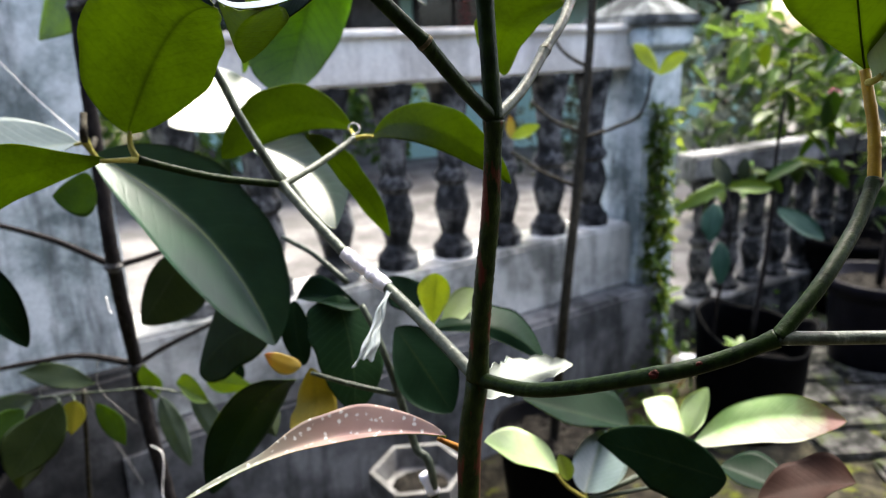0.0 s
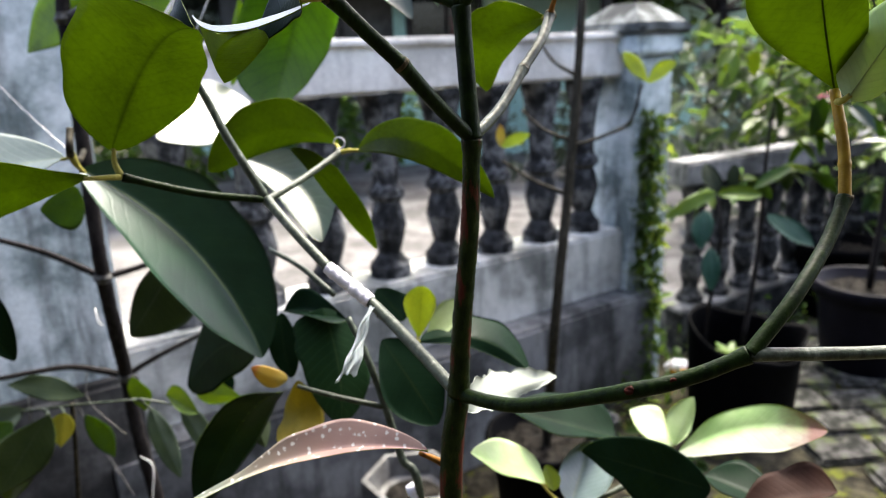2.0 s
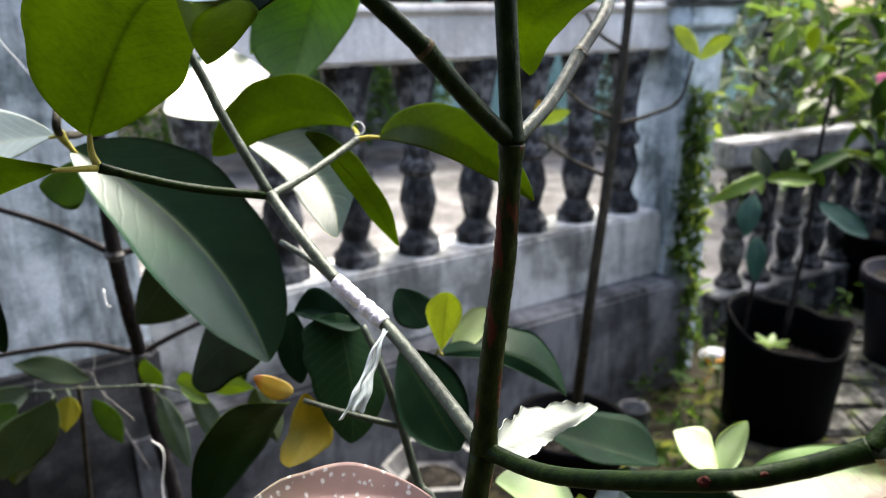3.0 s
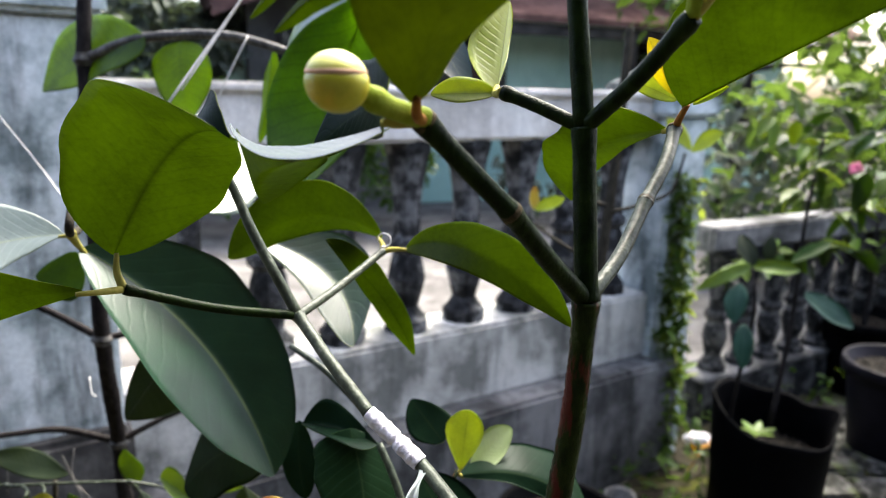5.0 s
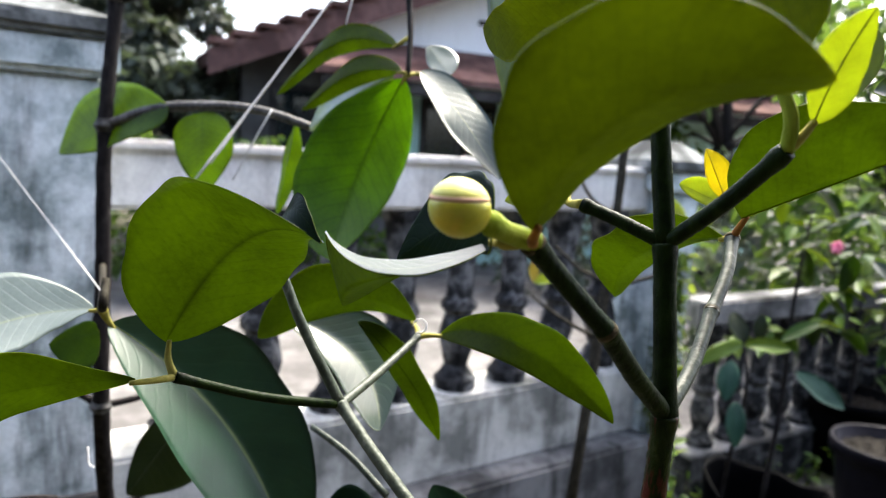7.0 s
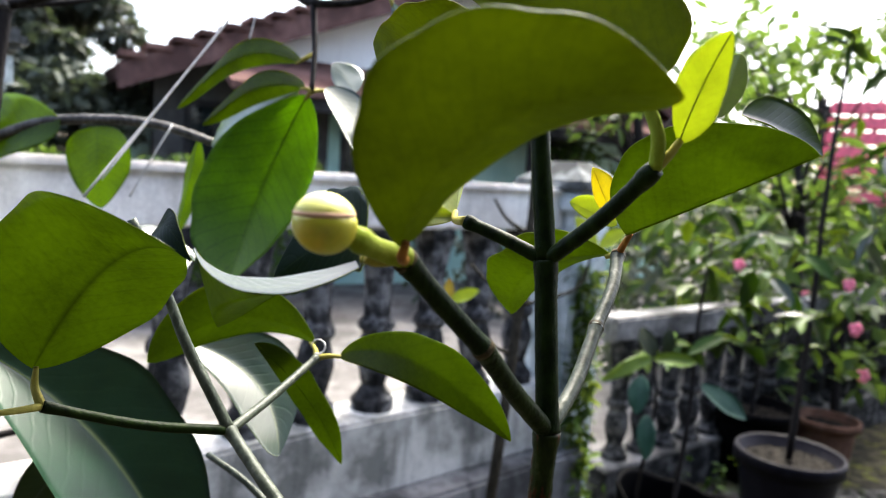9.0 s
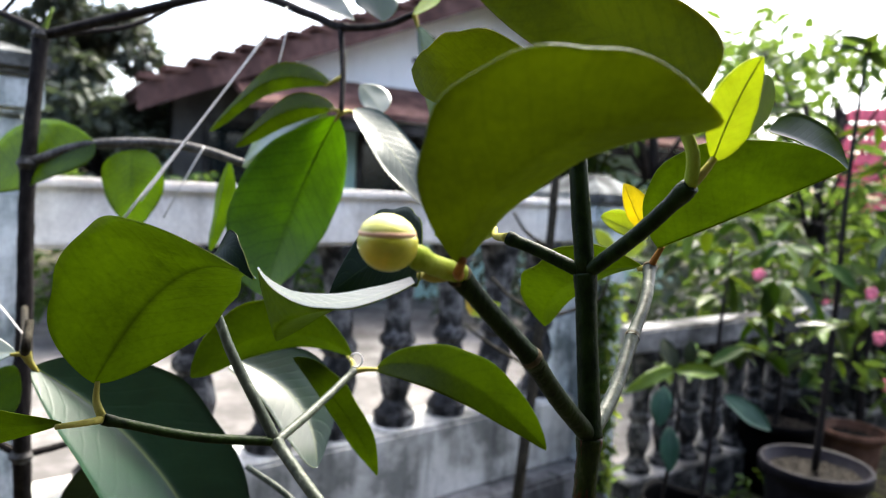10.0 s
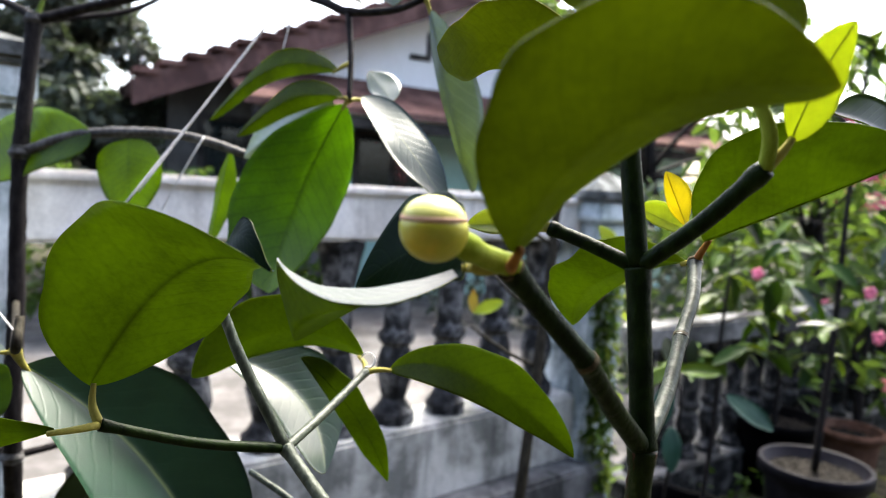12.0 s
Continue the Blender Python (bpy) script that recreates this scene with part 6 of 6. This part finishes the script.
    for x0 in (-1.9, -0.15, 2.6):
        w = wall("window", x0, x0 + 1.0, -0.03, 0.01, 0.95, 2.0, DARKWOOD, "dark timber window")
        wall("window_sill", x0 - 0.05, x0 + 1.05, -0.09, 0.0, 0.86, 0.94, FASCIA, "red-brown sill").parent = w
        for k in range(2):
            g = wall("pane", x0 + 0.06 + 0.46 * k, x0 + 0.48 + 0.46 * k, -0.045, -0.025, 1.02, 1.93, GLASS_DARK)
            g.parent = w
    return h


house()


def tree(name, label, foot, height, r, crown, count, size, material, seed):
    t = thing(name, label, "tree", "trees beyond the fence")
    rnd = random.Random(seed)
    f = Vector(foot)
    tube("trunk", [f, f + Vector((0.1, 0, height * 0.4)), f + Vector((-0.05, 0.1, height * 0.8))], r, r * 0.35, BARK_DARK, t, 10, 5, wobble=0.2)
    cents = []
    for k in range(crown[0]):
        a, q = rnd.uniform(0, 6.28), rnd.random() ** 0.5 * crown[1]
        c = (f.x + math.cos(a) * q, f.y + math.sin(a) * q, f.z + height * rnd.uniform(crown[2], 1.05))
        tube("limb", [f + Vector((0, 0, height * 0.45)), Vector((f.x * 0.5 + c[0] * 0.5, f.y * 0.5 + c[1] * 0.5, (f.z + height * 0.5 + c[2]) / 2)), c], r * 0.3, r * 0.08, BARK_DARK, t, 6, 3)
        s = rnd.uniform(0.35, 0.7) * crown[1] * 0.7
        cents.append((*c, s, s, s * 0.7))
    leaf_stuff("crown", "", "", cents, count, size, material, seed, t)
    return t


# haze and sky glare over far foliage, put into lighter greyish leaf colours
HAZE_LEAF = leaf_mat("leaf_haze_grey", (0.036, 0.043, 0.034), (0.066, 0.074, 0.058), (0.14, 0.19, 0.07), 0.15, 0.6, (0.08, 0.10, 0.06), 0.1, spec=0.12)
tree("tree", "dark dense garden tree behind the gate pillar", (-3.9, 7.3, 0), 3.5, 0.12, (20, 1.2, 0.3), 8000, 0.14, HAZE_LEAF, 31)
tree("tree", "dense dark tree in front of the house", (-2.85, 7.35, 0), 2.85, 0.06, (16, 0.66, 0.42), 5600, 0.12, HAZE_LEAF, 36)
tree("tree", "dark leafy tree beside the house", (-5.6, 9.5, 0), 4.6, 0.2, (12, 1.9, 0.3), 2600, 0.25, HAZE_LEAF, 32)
tree("tree", "airy garden tree beyond the lane", (3.2, 8.5, 0), 3.6, 0.12, (12, 1.5, 0.35), 1000, 0.2, FAR_LEAF, 33)
tree("tree", "leafy tree beyond the low balustrade", (5.0, 7.5, 0), 3.2, 0.12, (12, 1.5, 0.3), 1000, 0.2, FAR_LEAF, 34)
tree("tree", "small tree with thin drooping leaves", (2.9, 4.7, 0), 2.6, 0.05, (9, 0.7, 0.45), 420, 0.14, FAR_LEAF, 35)
leaf_stuff("hedge", "clipped green hedge along the lane", "hedge", [(-3.6 + 0.5 * k, 5.6 + 0.2 * k, 0.85, 0.4, 0.35, 0.6) for k in range(7)], 3000, 0.12, FAR_LEAF, 41, flat=0.4)
leaf_stuff("shrubs", "dark green shrubs on the far side of the lane", "shrubs", [(1.0 + 0.7 * k, 7.2 - 0.2 * k, 0.6, 0.6, 0.4, 0.7) for k in range(8)], 3200, 0.13, HAZE_LEAF, 42, flat=0.4)

leaf_stuff("shrubs", "loose green shrubs just beyond the low balustrade", "shrubs", [(1.75 + 0.42 * k, 4.3 + 0.22 * k, 0.95 + 0.25 * (k % 2), 0.34, 0.3, 0.55) for k in range(9)], 900, 0.15, FAR_LEAF, 44, flat=0.5)
leaf_stuff("shrubs", "dark green shrubs in shade beyond the low balustrade", "shrubs", [(1.9 + 0.45 * k, 5.0 + 0.2 * k, 0.75, 0.4, 0.3, 0.75) for k in range(8)], 1800, 0.15, HAZE_LEAF, 45, flat=0.4)

# flowering bush
fb = thing("flowering_bush", "leafy bush dotted with pink flowers", "bush")
cents = [(2.35 + 0.3 * (k % 4), 3.5 + 0.3 * (k // 4), 0.55 + 0.22 * (k % 3), 0.28, 0.25, 0.28) for k in range(10)]
tube("stem", [(2.6, 3.6, 0), (2.6, 3.65, 0.5), (2.7, 3.7, 0.9)], 0.03, 0.012, BARK_DARK, fb, 8, 4)
leaf_stuff("foliage", "", "", cents, 420, 0.13, FAR_LEAF, 43, fb)
rnd = random.Random(5)
for k in range(16):
    c = cents[k % len(cents)]
    bm = bmesh.new()
    for j in range(5):
        a = j * 1.2566
        m = Matrix.Translation((c[0] + rnd.uniform(-0.25, 0.25), c[1] - 0.2, c[2] + rnd.uniform(-0.1, 0.3))) if j == 0 else m
        bmesh.ops.create_icosphere(bm, subdivisions=1, radius=0.02, matrix=m @ pose(0.02 * math.cos(a), 0.006 * math.sin(3 * a), 0.02 * math.sin(a)) @ Matrix.Diagonal((1, 0.5, 1, 1)))
    part("flower", bm, PINK, fb, "small pink flower")

# red slatted stall
stall = thing("slatted_stall", "red-painted slatted stall side on dark posts", "stall")
SM = pose(4.25, 5.6, 0, 0, 0, -30)
for k in range(7):
    bm = bmesh.new()
    box_bm(bm, SM @ Matrix.Translation((0, 0, 1.42 + 0.125 * k)), 1.0 - 0.02 * k, 0.06, 0.105, 0.015)
    part("slat", bm, REDPAINT, stall)
for x in (-0.45, 0.45):
    bm = bmesh.new()
    box_bm(bm, SM @ Matrix.Translation((x, 0.06, 1.1)), 0.06, 0.05, 2.2, 0.006)
    part("post", bm, DARKWOOD, stall)

# more pots far right
pot("plant_pot", (2.35, 3.35, 0.0), 0.15, 0.28, TERRA, "weathered terracotta pot by the low balustrade")
pot("plant_pot", (1.9, 3.28, 0.0), 0.2, 0.36, POTBLACK, "wide black pot against the low balustrade")
bush("potted_shrub", "bushy yellow-green shrub in a black pot", (1.9, 3.28, 0.3), (1.9, 3.28, 0.85), 0.012, 10, 60, 0.25, 0.3, 15, (2, 2, 0, 4))

# ---- paving ----
paving = thing("pavement", "uneven grey stone pavers with mossy joints", "pavement", kind="structure")
rnd = random.Random(9)
stones = []
for v in range(3):
    bm = bmesh.new()
    box_bm(bm, Matrix.Identity(4), 0.22, 0.15, 0.03, 0.012)
    for w in bm.verts:
        w.co += Vector((rnd.uniform(-1, 1), rnd.uniform(-1, 1), rnd.uniform(-0.3, 0.3))) * 0.008
    me = bpy.data.meshes.new("paver")
    bmesh.ops.recalc_face_normals(bm, faces=bm.faces)
    bm.to_mesh(me)
    bm.free()
    me.materials.append(STONE)
    stones.append(me)
for i in range(13):
    for j in range(13):
        x = 1.05 + 0.235 * i + (0.11 if j % 2 else 0)
        y = 1.05 + 0.165 * j
        if (Vector((x, y, 0)) - R0).dot(RN) > -0.15 or x < 1.25 + 0.12 * math.sin(y * 5):
            continue
        o = new("paver", stones[(i * 5 + j * 3) % 3])
        o.parent = paving
        o.matrix_basis = pose(x + rnd.uniform(-0.008, 0.008), y + rnd.uniform(-0.008, 0.008), 0.004 + rnd.uniform(-0.004, 0.006), rnd.uniform(-2, 2), rnd.uniform(-2, 2), rnd.uniform(-4, 4) + (180 if (i + j) % 2 else 0))
